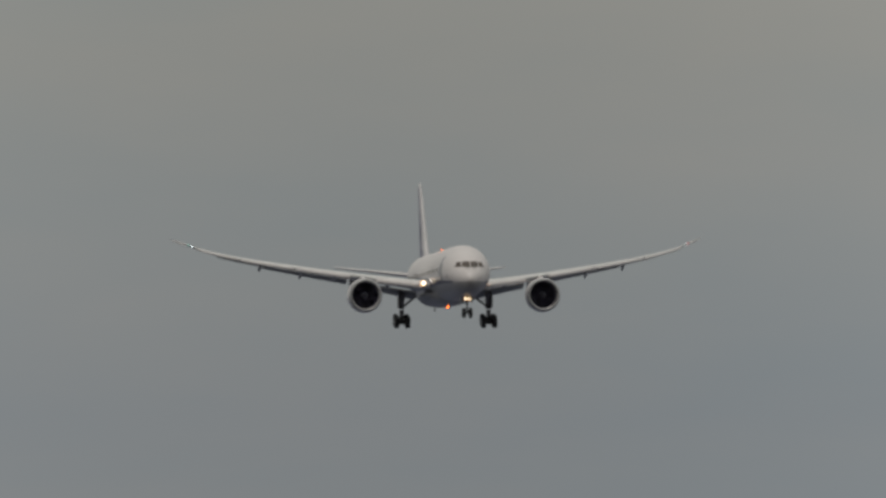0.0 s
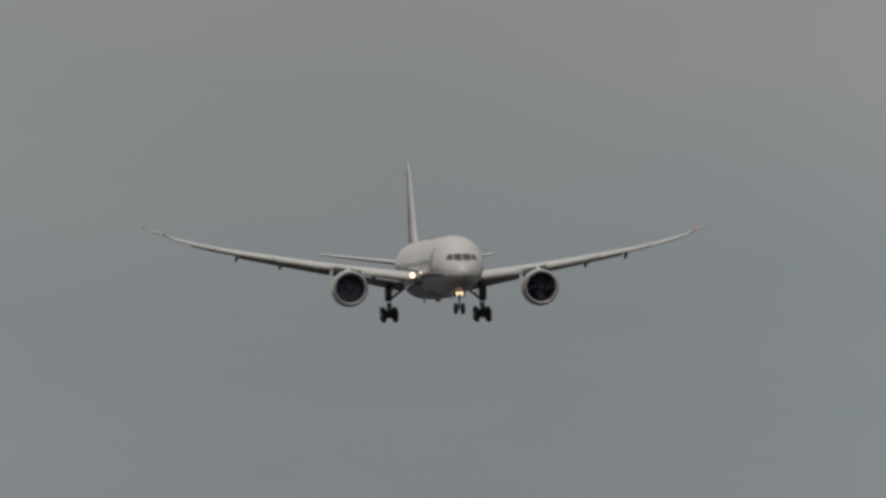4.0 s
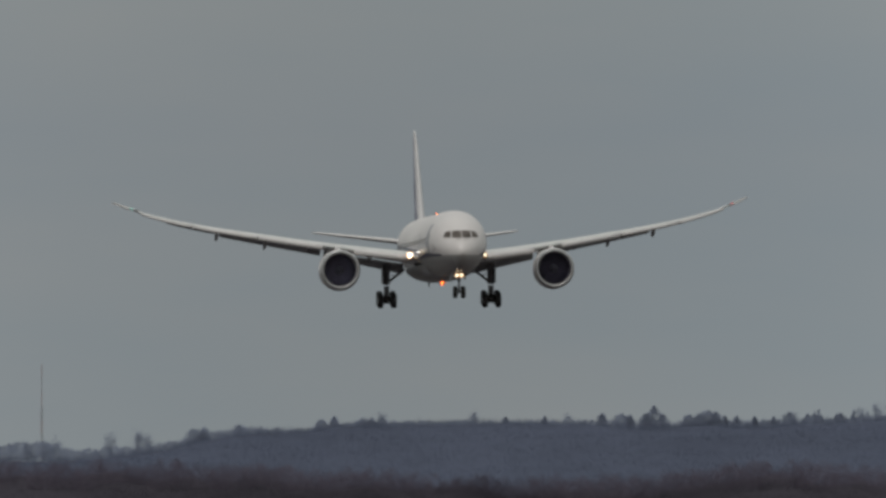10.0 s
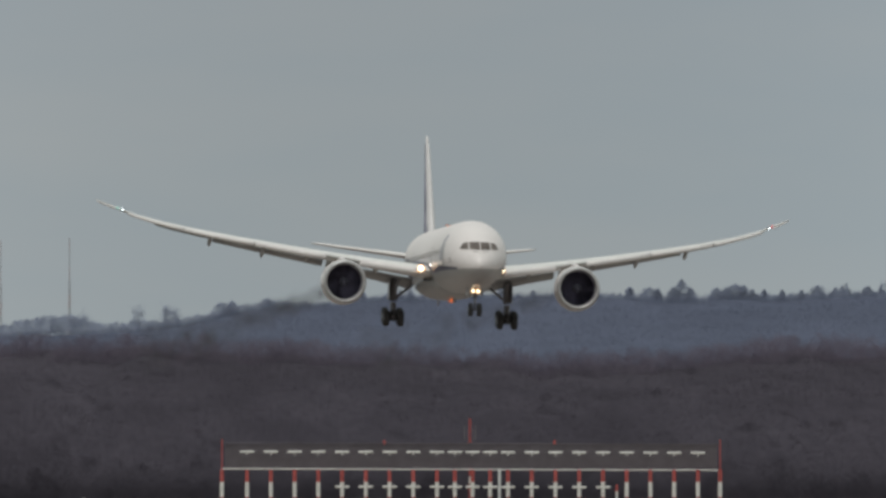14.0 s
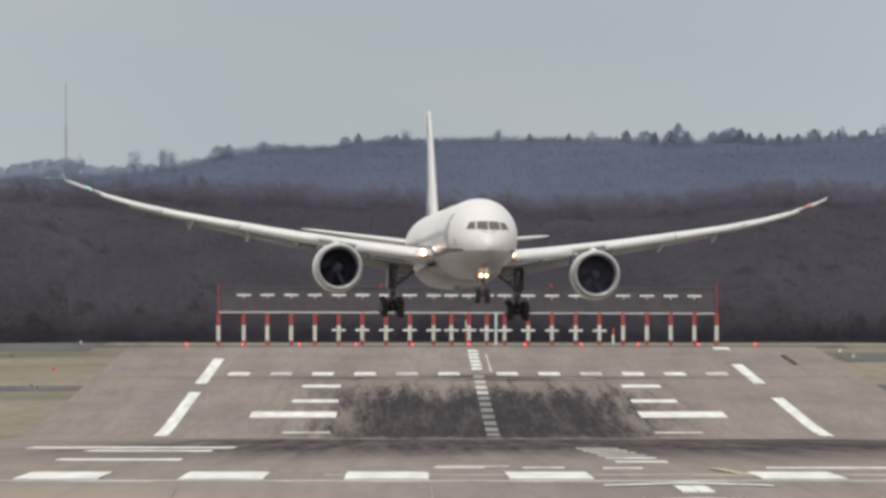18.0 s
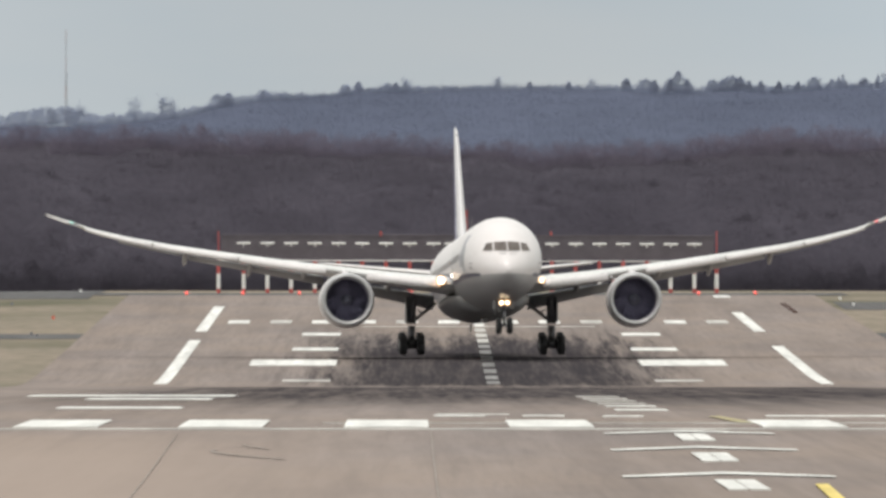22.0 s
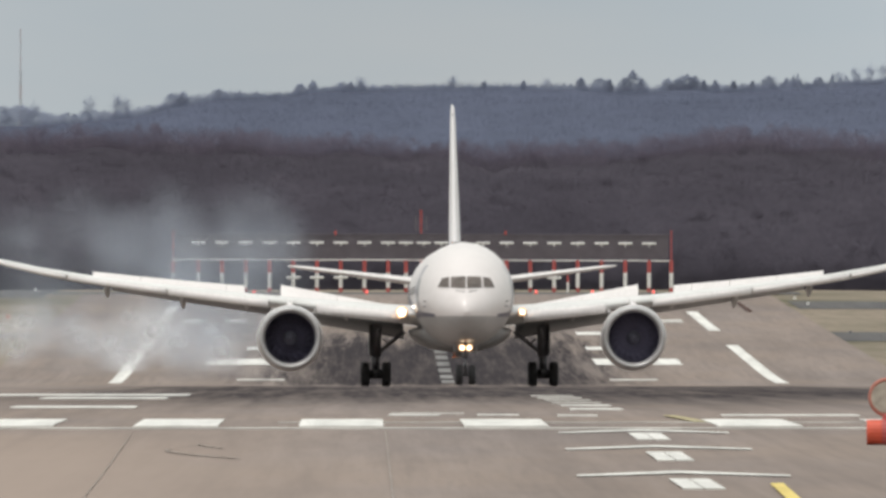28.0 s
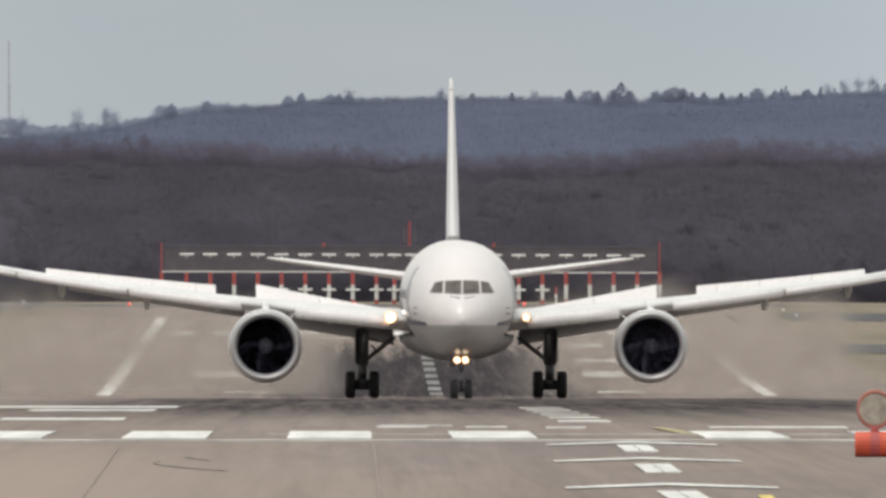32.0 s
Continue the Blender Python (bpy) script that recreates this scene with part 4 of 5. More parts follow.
wings, spoilers, strobes = {}, [], []
for s in (-1, 1):
    wing = new("wing")
    wing.parent = plane
    wing.location = (s * ROOT, 0, WZ)
    tagged(wing, "long slender light grey wing bent upwards")
    wings[s] = wing

    def local(pts, s=s):
        return [(x - s * ROOT, y, z - WZ) for x, y, z in pts]

    rings = [local(foil(x, s, y0, c * 0.86, th, wing_z(x), 0.25 * c / 12)) for x, y0, c, th in WING]
    ob = part("wing_panel", loft(bmesh.new(), rings), M_WING, wing, "light grey wing skin", True)
    # slat along the leading edge, split at the engine
    for a, b in ((3.6, 8.4), (11.2, 17.0), (17.1, 22.8), (22.9, 27.4), (28.45, 29.9)):
        rings = []
        for k in range(5):
            x = a + (b - a) * k / 4
            y0, c, th = wing_at(x)
            rings.append(local(foil(x, s, y0 - 0.045 * c - 0.12, 0.13 * c + 0.15, th * 0.62 + 0.07, wing_z(x) - 0.12 * th - 0.12)))
        part("slat" if b < 28 else "tip_edge", loft(bmesh.new(), rings), M_WHITE, wing, "pale leading-edge slat" if b < 28 else "white edge of the raked tip", True)
    # flaps hang down behind the wing
    for a, b, drop in ((3.3, 8.9, 24), (9.3, 10.7, 18), (11.0, 20.2, 19), (20.6, 25.0, 5)):
        rings = []
        for k in range(5):
            x = a + (b - a) * k / 4
            y0, c, th = wing_at(x)
            fc, hinge = (0.175 if a < 9 else 0.215) * c, y0 + 0.86 * c
            q = radians(drop)
            ring = []
            for px, py, pz in foil(x, s, 0, fc, 0.16 * fc + 0.04, 0):
                ring.append((px, hinge + py * math.cos(q) + pz * math.sin(q), wing_z(x) - (0.28 if a < 9 else 0.14) - 0.02 * c - py * math.sin(q) + pz * math.cos(q)))
            rings.append(local(ring))
        part("flap", loft(bmesh.new(), rings), M_UNDER, wing, "lowered trailing-edge flap, underside shade painted in as grey", True)
    # flap track fairings
    for x in (6.6, 12.4, 16.1, 20.5):
        y0, c, th = wing_at(x)
        z = wing_z(x)
        deep = 0.8 if x > 15 else 0.4
        rings = []
        for f, r, dz in ((0.35, 0.02, -0.25), (0.48, 0.19, -0.36), (0.66, 0.27, -0.52), (0.84, 0.25, -0.82), (1.0, 0.15, -1.08), (1.12, 0.03, -1.22)):
            rings.append(local([(s * x + r * 0.7 * math.cos(2 * math.pi * i / 10), y0 + f * c, z + deep * dz * (0.75 + 0.05 * c) + r * math.sin(2 * math.pi * i / 10)) for i in range(10)]))
        part("flap_fairing", loft(bmesh.new(), rings), M_GREY, wing, "", True)
    # spoiler panels, hinged at their front edge
    for a, b in ((3.9, 7.1), (7.15, 10.4), (12.5, 13.5), (13.55, 15.75), (15.8, 18.5), (18.55, 21.3)):
        y0, c, th = wing_at((a + b) / 2)
        e0, e1 = (3.9, 10.4) if a < 11 else (12.5, 21.3)  # one straight hinge line for each group
        k0, k1 = (wing_at(e)[0] + 0.66 * wing_at(e)[1] for e in (e0, e1))
        ysl = (k1 - k0) / (e1 - e0)
        slope = (wing_z(e1) - wing_z(e0)) / (e1 - e0) if a < 11 else (wing_z(b) - wing_z(a)) / (b - a)
        mid = (a + b) / 2
        hy = k0 + ysl * (mid - e0)
        hz = wing_z(e0) + slope * (mid - e0) + 0.24 if a < 11 else wing_z(mid) + 0.15
        d_in, d_out = (0.35, 0.78) if a < 5 else (0.78, 1.22) if a < 11 else tuple(1.0 - 0.5 * (q - 12.5) / 8.8 for q in (a, b))
        bm = bmesh.new()
        h = (b - a) / 2 + 0.012
        top = [bm.verts.new((s * x, q + ysl * x, slope * x + 0.02 - 0.05 * q)) for x, q in ((-h, 0), (h, 0), (h, d_out), (-h, d_in))]
        low = [bm.verts.new(v.co - Vector((0, 0, 0.06))) for v in top]
        bm.faces.new(top if s > 0 else top[::-1])
        bm.faces.new(low[::-1] if s > 0 else low)
        for i in range(4):
            bm.faces.new((top[i], low[i], low[(i + 1) % 4], top[(i + 1) % 4]))
        bmesh.ops.recalc_face_normals(bm, faces=bm.faces)
        sp = part("spoiler", bm, M_WHITE, wing, "white spoiler panel, raised after touchdown")
        sp.location = (s * (a + b) / 2 - s * ROOT, hy, hz - WZ)
        spoilers.append((sp, Vector((1, s * ysl, s * slope)), 13 < a < 15))
    # navigation and strobe lamps set in the raked tip
    x = 28.25
    y0, c, th = wing_at(x)
    bm = bmesh.new()
    rings = [local(foil(x + dx, s, wing_at(x + dx)[0] - 0.03, wing_at(x + dx)[1] * 0.3, 0.20, wing_z(x + dx))) for dx in (-0.14, 0, 0.14)]
    part("navigation_lamp", loft(bm, rings), M_RED_L if s > 0 else M_GREEN_L, wing, "red wing-tip lamp" if s > 0 else "green wing-tip lamp")
    # strobe: a bright face on a small drum that turns
    strobe = new("strobe")
    strobe.parent = wing
    strobe["label"] = "turning white strobe lamp on the wing tip"
    bm = bmesh.new()
    tube(bm, (0, 0, -0.09), (0, 0, 0.09), 0.10, 0.10, 14)
    part("strobe_drum", bm, M_GREY, strobe)
    bm = bmesh.new()
    box(bm, -0.06, 0.06, -0.135, -0.10, -0.05, 0.05)
    part("strobe_face", bm, M_STROBE, strobe, "bright white strobe face")
    for q in (-1, 1):
        bm = bmesh.new()
        box(bm, q * 0.075 - 0.006, q * 0.075 + 0.006, -0.32, -0.08, -0.07, 0.07)
        part("strobe_shield", bm, M_GREY, strobe)
    strobes.append((strobe, (s * (27.95 - ROOT), wing_at(27.95)[0] - 0.05, wing_z(27.95) - WZ)))
    # landing lamp at the root
    bm = bmesh.new()
    lathe(bm, ((-11.66, 0.02), (-11.65, 0.15 if s < 0 else 0.09), (-11.61, 0.22 if s < 0 else 0.13), (-11.2, 0.12)), (s * (3.5 - ROOT), 0.16), 16)
    part("landing_lamp", bm, M_LAMP if s < 0 else M_NOSE, wing, "lit landing lamp in the wing root")
    # added ring: the lamp's halo as a weakly glowing surface
    bm = bmesh.new()
    lathe(bm, ((-11.60, 0.12), (-11.57, 0.28 if s < 0 else 0.2), (-11.48, 0.34 if s < 0 else 0.24)), (s * (3.5 - ROOT), 0.16), 16)
    part("lamp_halo_ring", bm, M_HALO, wing, "warm glowing ring that paints the lamp's halo")
    bm = bmesh.new()
    lathe(bm, ((-11.46, 0.23), (-11.3, 0.35 if s < 0 else 0.26), (-10.3, 0.24)), (s * (3.5 - ROOT), 0.16), 20)
    part("lamp_housing", bm, M_WHITE, wing, "", True)


def build_engine(s):
    eng = new("engine")
    eng.parent = plane
    eng.location = (s * 10.0, -11.9, 2.76)
    tagged(eng, "large turbofan engine, pale nacelle and bright inlet lip")
    bm = bmesh.new()
    lathe(bm, ((0.55, 1.47), (0.22, 1.50), (0.06, 1.57), (0.0, 1.66), (0.04, 1.74), (0.2, 1.81), (0.5, 1.86)), (0, 0), 56)
    part("inlet_lip", bm, M_STEEL, eng, "bright metal inlet lip", True)
    bm = bmesh.new()
    lathe(bm, ((0.5, 1.86), (1.2, 1.91), (2.2, 1.925), (3.2, 1.82), (4.2, 1.58), (5.0, 1.38), (5.02, 1.30), (4.2, 1.30)), (0, 0), 56)
    part("cowl", bm, M_WHITE, eng, "pale grey-white engine cowl", True)
    bm = bmesh.new()
    lathe(bm, ((0.55, 1.47), (1.3, 1.44), (2.1, 1.44), (2.12, 0.02)), (0, 0), 40)
    part("inlet_duct", bm, M_DARK, eng, "dark inlet duct", True)
    fan = new("fan")
    fan.parent = eng
    fan["label"] = "dark fan disc"
    bm = bmesh.new()
    rows = []
    for r, tw, ch in ((0.36, 0.25, 0.18), (0.8, 0.55, 0.26), (1.15, 0.8, 0.32), (1.40, 1.0, 0.36)):
        aa = 0.12 * r
        for q in (-1, 1):
            t = q * ch * math.cos(tw) / r * 1.2
            rows.append(bm.verts.new((r * math.cos(aa + t), 1.62 + q * ch * math.sin(tw) * 0.8, r * math.sin(aa + t))))
    for k in range(0, 6, 2):
        bm.faces.new((rows[k], rows[k + 1], rows[k + 3], rows[k + 2]))
    bmesh.ops.solidify(bm, geom=bm.faces[:], thickness=0.02)
    blade = part("fan_blade", bm, M_FAN, fan)
    bm_d = bmesh.new()
    lathe(bm_d, ((2.02, 1.43), (2.03, 0.3)), (0, 0), 40)
    part("fan_backing", bm_d, M_FAN, fan, "", True)
    for i in range(1, 20):
        o = blade.copy()
        scene.collection.objects.link(o)
        o.rotation_euler = (0, 2 * math.pi * i / 20, 0)
    bm = bmesh.new()
    lathe(bm, ((0.95, 0.01), (1.05, 0.13), (1.25, 0.28), (1.6, 0.42)), (0, 0), 24)
    part("spinner", bm, M_SPIN, eng, "dark grey fan spinner", True)
    bm = bmesh.new()
    lathe(bm, ((4.2, 0.98), (5.6, 0.86), (6.6, 0.62), (6.6, 0.5), (7.3, 0.1)), (0, 0), 24)
    part("core_nozzle", bm, M_GEAR, eng, "", True)
    # pylon up to the wing
    bm = bmesh.new()
    zt = wing_z(10.0) - 2.80
    loft(bm, [[(-0.16, 1.0, 1.72), (0.16, 1.0, 1.72), (0.22, 3.2, 1.55), (0.22, 6.3, 0.7), (-0.22, 6.3, 0.7), (-0.22, 3.2, 1.55)],
              [(-0.10, 2.6, 1.98), (0.10, 2.6, 1.98), (0.2, 5.2, zt + 0.25), (0.2, 9.4, zt - 0.25), (-0.2, 9.4, zt - 0.25), (-0.2, 5.2, zt + 0.25)]])
    part("pylon", bm, M_WHITE, eng, "pale engine pylon")
    # vortex strake on the inboard side
    bm = bmesh.new()
    a = radians(48)
    ix = -s
    p = Vector((ix * 1.88 * math.cos(a), 0, 1.88 * math.sin(a)))
    nrm = Vector((ix * math.cos(a), 0, math.sin(a)))
    tri = [p + Vector((0, 1.3, 0)), p + Vector((0, 3.0, 0)), p + nrm * 0.42 + Vector((0, 2.9, 0)), p + nrm * 0.34 + Vector((0, 2.4, 0))]
    off = Vector((ix * math.sin(a), 0, -math.cos(a))) * 0.02
    loft(bm, [[q - off for q in tri], [q + off for q in tri]])
    bmesh.ops.recalc_face_normals(bm, faces=bm.faces)
    part("strake", bm, M_WHITE, eng)
    return eng


engines = [build_engine(s) for s in (-1, 1)]

# tail
bm = bmesh.new()
rings = []
for z, y0, c, th in ((7.5, 19.0, 9.6, 0.75), (8.2, 20.6, 8.3, 0.72), (10.5, 22.6, 6.7, 0.6), (13.0, 24.8, 5.1, 0.46), (15.4, 26.9, 3.6, 0.34), (16.3, 27.9, 2.8, 0.24), (16.62, 28.7, 1.9, 0.1)):
    rings.append([(q, y, z) for y, q, _ in ((b, c2, 0) for _, b, c2 in foil(0, 1, y0, c * 0.74, th, 0))])
part("fin", loft(bm, rings), M_FIN, plane, "tall blue and white tail fin", True)
bm = bmesh.new()
rings = []
for z, y0, c, th in ((8.2, 20.6, 8.3, 0.40), (12.0, 23.9, 5.7, 0.3), (16.0, 27.5, 3.1, 0.14)):
    rings.append([(q, y, z) for y, q in ((y0 + c * 0.745, th / 2), (y0 + c, 0.02), (y0 + c, -0.02), (y0 + c * 0.745, -th / 2))])
part("rudder", loft(bm, rings), plain("rudder_blue_paint", (0.28, 0.28, 0.36), 0.35, 0, 0.25, 0.7), plane, "blue-grey rudder")
bm = bmesh.new()
tube(bm, (0, 26.8, 16.0), (0, 26.4, 16.05), 0.06, 0.02, 8)
part("tail_probe", bm, M_GREY, plane)
for s in (-1, 1):
    rings = []
    for x, y0, c, th in ((0.9, 22.2, 6.0, 0.55), (3.0, 23.7, 5.0, 0.45), (6.0, 25.9, 3.7, 0.33), (9.0, 28.1, 2.4, 0.22), (9.75, 28.9, 1.6, 0.1)):
        rings.append(foil(x, s, y0, c * 0.78, th, 5.75 + 0.132 * x))
    part("stabilizer", loft(bmesh.new(), rings), M_WHITE, plane, "white horizontal stabilizer", True)
    rings = []
    for x, y0, c, th in ((1.2, 22.4, 5.9, 0.2), (5.0, 25.1, 4.2, 0.14), (9.0, 28.1, 2.4, 0.08)):
        z = 5.75 + 0.132 * x
        rings.append([(s * x, y0 + c * 0.785, z + th / 2), (s * x, y0 + c, z), (s * x, y0 + c * 0.785, z - th / 2)])
    part("elevator", loft(bmesh.new(), rings), M_WHITE, plane)


def add_wheel(parent, x, y, z, r, w, name="wheel"):
    """Tyre and rim on a spinning hub."""
    hub = new(name)
    hub.parent = parent
    hub.location = (x, y, z)
    n = 28
    bm = bmesh.new()
    prof = ((-w / 2, r * 0.60), (-w / 2, r * 0.80), (-w * 0.42, r * 0.93), (-w * 0.25, r * 0.992), (0, r), (w * 0.25, r * 0.992), (w * 0.42, r * 0.93), (w / 2, r * 0.80), (w / 2, r * 0.60))
    rings = [[(px, pr * math.cos(2 * math.pi * i / n), pr * math.sin(2 * math.pi * i / n)) for i in range(n)] for px, pr in prof]
    part("tyre", loft(bm, rings, True, False, False), M_TYRE, hub, "black rubber tyre", True)
    bm = bmesh.new()
    rings = [[(px, pr * math.cos(2 * math.pi * i / n), pr * math.sin(2 * math.pi * i / n)) for i in range(n)] for px, pr in ((-w * 0.46, r * 0.60), (-w * 0.3, r * 0.42), (-w * 0.40, r * 0.2), (w * 0.40, r * 0.2), (w * 0.3, r * 0.42), (w * 0.46, r * 0.60))]
    part("rim", loft(bm, rings), M_RIM, hub, "grey wheel rim")
    return hub


WHEEL_R = 0.72
trucks = []
for s in (-1, 1):
    leg = new("main_gear_leg")
    leg.parent = plane
    tagged(leg, "dark grey main landing gear leg")
    bm = bmesh.new()
    tube(bm, (s * 4.9, -0.1, 3.5), (s * 4.9, 0, 1.55), 0.36, 0.33, 18)
    part("outer_cylinder", bm, M_GEAR, leg, "", True)
    bm = bmesh.new()
    tube(bm, (s * 3.2, 0.0, 3.0), (s * 4.75, 0.0, 1.75), 0.13, 0.11, 12)
    part("side_brace", bm, M_GEAR, leg)
    bm = bmesh.new()
    tube(bm, (s * 4.7, -2.6, 3.2), (s * 4.85, -0.15, 1.9), 0.11, 0.10, 12)
    part("drag_brace", bm, M_GEAR, leg)
    bm = bmesh.new()
    tube(bm, (s * 4.45, -0.32, 2.55), (s * 4.1, -0.3, 2.25), 0.05, 0.05, 8)
    tube(bm, (s * 4.55, -0.34, 2.9), (s * 4.0, -0.2, 2.75), 0.05, 0.05, 8)
    part("hydraulic_line", bm, M_GEAR, leg)
    bm = bmesh.new()
    box(bm, s * 5.28 - 0.03, s * 5.28 + 0.03, -0.75, 0.75, 1.65, 3.35, 0.02)
    part("leg_door", bm, M_GREY, leg, "pale grey gear door")
    truck = new("bogie")
    truck.parent = plane
    tagged(truck, "four-wheel bogie with black tyres")
    truck.location = (s * 4.9, 0, 0)
    bm = bmesh.new()
    tube(bm, (0, 0, 1.75), (0, 0, 0.62), 0.26, 0.24, 16)
    part("piston", bm, M_GEAR, truck, "dark grey oleo piston", True)
    bm = bmesh.new()
    box(bm, -0.19, 0.19, -0.98, 0.98, 0.34, 0.72, 0.05)
    tube(bm, (-0.62, -0.73, 0.5), (0.62, -0.73, 0.5), 0.11)
    tube(bm, (-0.62, 0.73, 0.5), (0.62, 0.73, 0.5), 0.11)
    part("beam", bm, M_GEAR, truck, "dark grey bogie beam")
    for wy in (-0.73, 0.73):
        bm = bmesh.new()
        tube(bm, (-0.36, wy, 0.5), (0.36, wy, 0.5), 0.27, 0.27, 18)
        part("brake_pack", bm, M_TYRE, truck, "dark brake pack", True)
    bm = bmesh.new()
    tube(bm, (0, -0.3, 1.45), (0, -0.62, 1.1), 0.06)
    tube(bm, (0, -0.62, 1.1), (0, -0.25, 0.85), 0.06)
    part("torque_link", bm, M_GEAR, truck)
    for wx in (-0.62, 0.62):
        for wy in (-0.73, 0.73):
            add_wheel(truck, wx, wy, WHEEL_R - 0.22, WHEEL_R, 0.52)
    trucks.append((truck, s))

nose_gear = new("nose_gear")
nose_gear.parent = plane
tagged(nose_gear, "nose landing gear with two wheels and lit lamps")
NG = -25.8
bm = bmesh.new()
tube(bm, (0, NG - 0.15, 2.3), (0, NG - 0.05, 1.35), 0.15, 0.14, 14)
tube(bm, (0, NG - 0.05, 1.35), (0, NG, 0.36), 0.10, 0.10, 14)
tube(bm, (-0.45, NG, 0.36), (0.45, NG, 0.36), 0.09, 0.09, 12)
part("strut", bm, M_GEAR, nose_gear, "dark grey nose gear strut", True)
bm = bmesh.new()
tube(bm, (0, NG - 0.1, 1.5), (0, NG + 1.5, 2.2), 0.07)
tube(bm, (0, NG - 0.12, 1.2), (0, NG - 0.35, 0.95), 0.04)
tube(bm, (0, NG - 0.35, 0.95), (0, NG - 0.1, 0.7), 0.04)
part("drag_strut", bm, M_GEAR, nose_gear)
for s in (-1, 1):
    add_wheel(nose_gear, s * 0.37, NG, 0.35, 0.57, 0.40)
    bm = bmesh.new()
    box(bm, s * 0.62 - 0.025, s * 0.62 + 0.025, NG + 0.2, NG + 1.9, 1.55, 2.15, 0.015)
    part("nose_gear_door", bm, M_GREY, nose_gear, "pale grey gear door")
    bm = bmesh.new()
    lathe(bm, ((NG - 0.43, 0.02), (NG - 0.42, 0.10), (NG - 0.38, 0.12), (NG - 0.1, 0.10)), (s * 0.21, 1.92), 16)
    part("taxi_lamp", bm, M_NOSE, nose_gear, "lit warm lamp on the nose gear")
    bm = bmesh.new()
    lathe(bm, ((NG - 0.38, 0.12), (NG - 0.37, 0.19), (NG - 0.30, 0.21), (NG - 0.05, 0.12)), (s * 0.21, 1.92), 16)
    part("lamp_halo_ring", bm, M_HALO, nose_gear, "warm glowing ring that paints the lamp's halo")
# side lamp on the starboard shoulder
bm = bmesh.new()
lathe(bm, ((NOSE + 17.9, 0.02), (NOSE + 17.92, 0.06), (NOSE + 18.1, 0.08)), (-2.81, 4.35), 14)
part("turnoff_lamp", bm, M_LAMP_W, plane, "lit white runway turnoff lamp")
# belly and crown beacons: a lamp that turns in its lens
beacons = []
for by, bz, sg in ((-4.0, 1.80, -1), (2.0, 7.90, 1)):
    bm = bmesh.new()
    tube(bm, (0, by, bz - sg * 0.1), (0, by, bz + sg * 0.05), 0.24, 0.2, 14)
    part("beacon_base", bm, M_GREY, plane)
    lamp = new("beacon")
    lamp.parent = plane
    lamp["label"] = "turning red anti-collision beacon"
    bm = bmesh.new()
    box(bm, -0.17, 0.17, 0.0, 0.12, 0.05 if sg > 0 else -0.36, 0.36 if sg > 0 else -0.05, 0.02)
    for sx in (-1, 1):
        box(bm, sx * 0.18 - 0.012, sx * 0.18 + 0.012, -0.42, 0.10, 0.05 if sg > 0 else -0.36, 0.36 if sg > 0 else -0.05)
    part("beacon_shield", bm, M_GREY, lamp)
    bm = bmesh.new()
    box(bm, -0.14, 0.14, -0.03, -0.004, 0.08 if sg > 0 else -0.33, 0.33 if sg > 0 else -0.08)
    part("beacon_lens", bm, M_BEACON, lamp, "bright red lens")
    beacons.append((lamp, (0, by, bz)))

# ---- localizer array behind the runway's end ----
AY = 2821.0
AZ = gz(AY)
array = thing("localizer_array", "wide antenna array: grey screen, white elements, red and white posts", "antenna array")
XL, XR = -22.5, 22.0
bm = bmesh.new()
box(bm, XL + 0.25, XR - 0.25, AY + 1.2, AY + 1.26, 2.60, 4.75)
part("reflector_screen", bm, M_MESH, array, "fine dark grey mesh screen")
bm = bmesh.new()
tube(bm, (XL, AY + 1.1, 2.52), (XR, AY + 1.1, 2.40), 0.06, 0.06, 8)
part("lower_rail", bm, M_POSTW, array, "pale lower rail")
bm = bmesh.new()
tube(bm, (XL, AY + 1.1, 4.85), (XR, AY + 1.1, 4.72), 0.035, 0.035, 8)
part("upper_rail", bm, M_MESH, array)
xs_el = [-20.25 + 2.12 * i for i in range(9)] + [-1.7, -0.12, 1.46] + [3.05 + 2.12 * i for i in range(9)]


def banded_post(x, y, z0, z1, r, bands, parent, name="post"):
    post = new(name)
    post.parent = parent
    post["label"] = "red and white banded post"
    for i, (a, b, m) in enumerate(bands):
        q = bmesh.new()
        tube(q, (x, y, z0 + (z1 - z0) * a), (x, y, z0 + (z1 - z0) * b), r, r, 10)
        part("red_band" if m is M_RED else "white_band", q, m, post)
    return post


for i, x in enumerate(xs_el):
    zt = 4.05 - 0.11 * i / 20
    el = new("antenna_element")
    el.parent = array
    el["label"] = "white horizontal antenna element"
    q = bmesh.new()
    tube(q, (x - 0.62, AY + 0.2, zt), (x + 0.62, AY + 0.2, zt), 0.10, 0.10, 8)
    part("boom", q, M_POSTW, el)
    q = bmesh.new()
    tube(q, (x, AY + 0.2, zt - 0.28), (x, AY + 0.2, zt), 0.07, 0.07, 8)
    part("bracket", q, M_POSTW, el)
for i, x in enumerate([XL] + xs_el + [XR]):
    banded_post(x, AY + 0.6, AZ - 0.1, 2.45, 0.17, ((0, 0.16, M_RED), (0.16, 0.62, M_POSTW), (0.62, 1, M_RED)), array)
for i, x in enumerate(xs_el[4:17]):
    q = bmesh.new()
    tube(q, (x - 0.62, AY - 0.4, 0.92 - 0.02 * i / 5), (x + 0.62, AY - 0.4, 0.92 - 0.02 * i / 5), 0.10, 0.10, 8)
    tube(q, (x, AY - 0.4, 0.45), (x, AY - 0.4, 1.35), 0.09, 0.09, 8)
    part("near_field_cross", q, M_POSTW, array, "small white cross-shaped element")
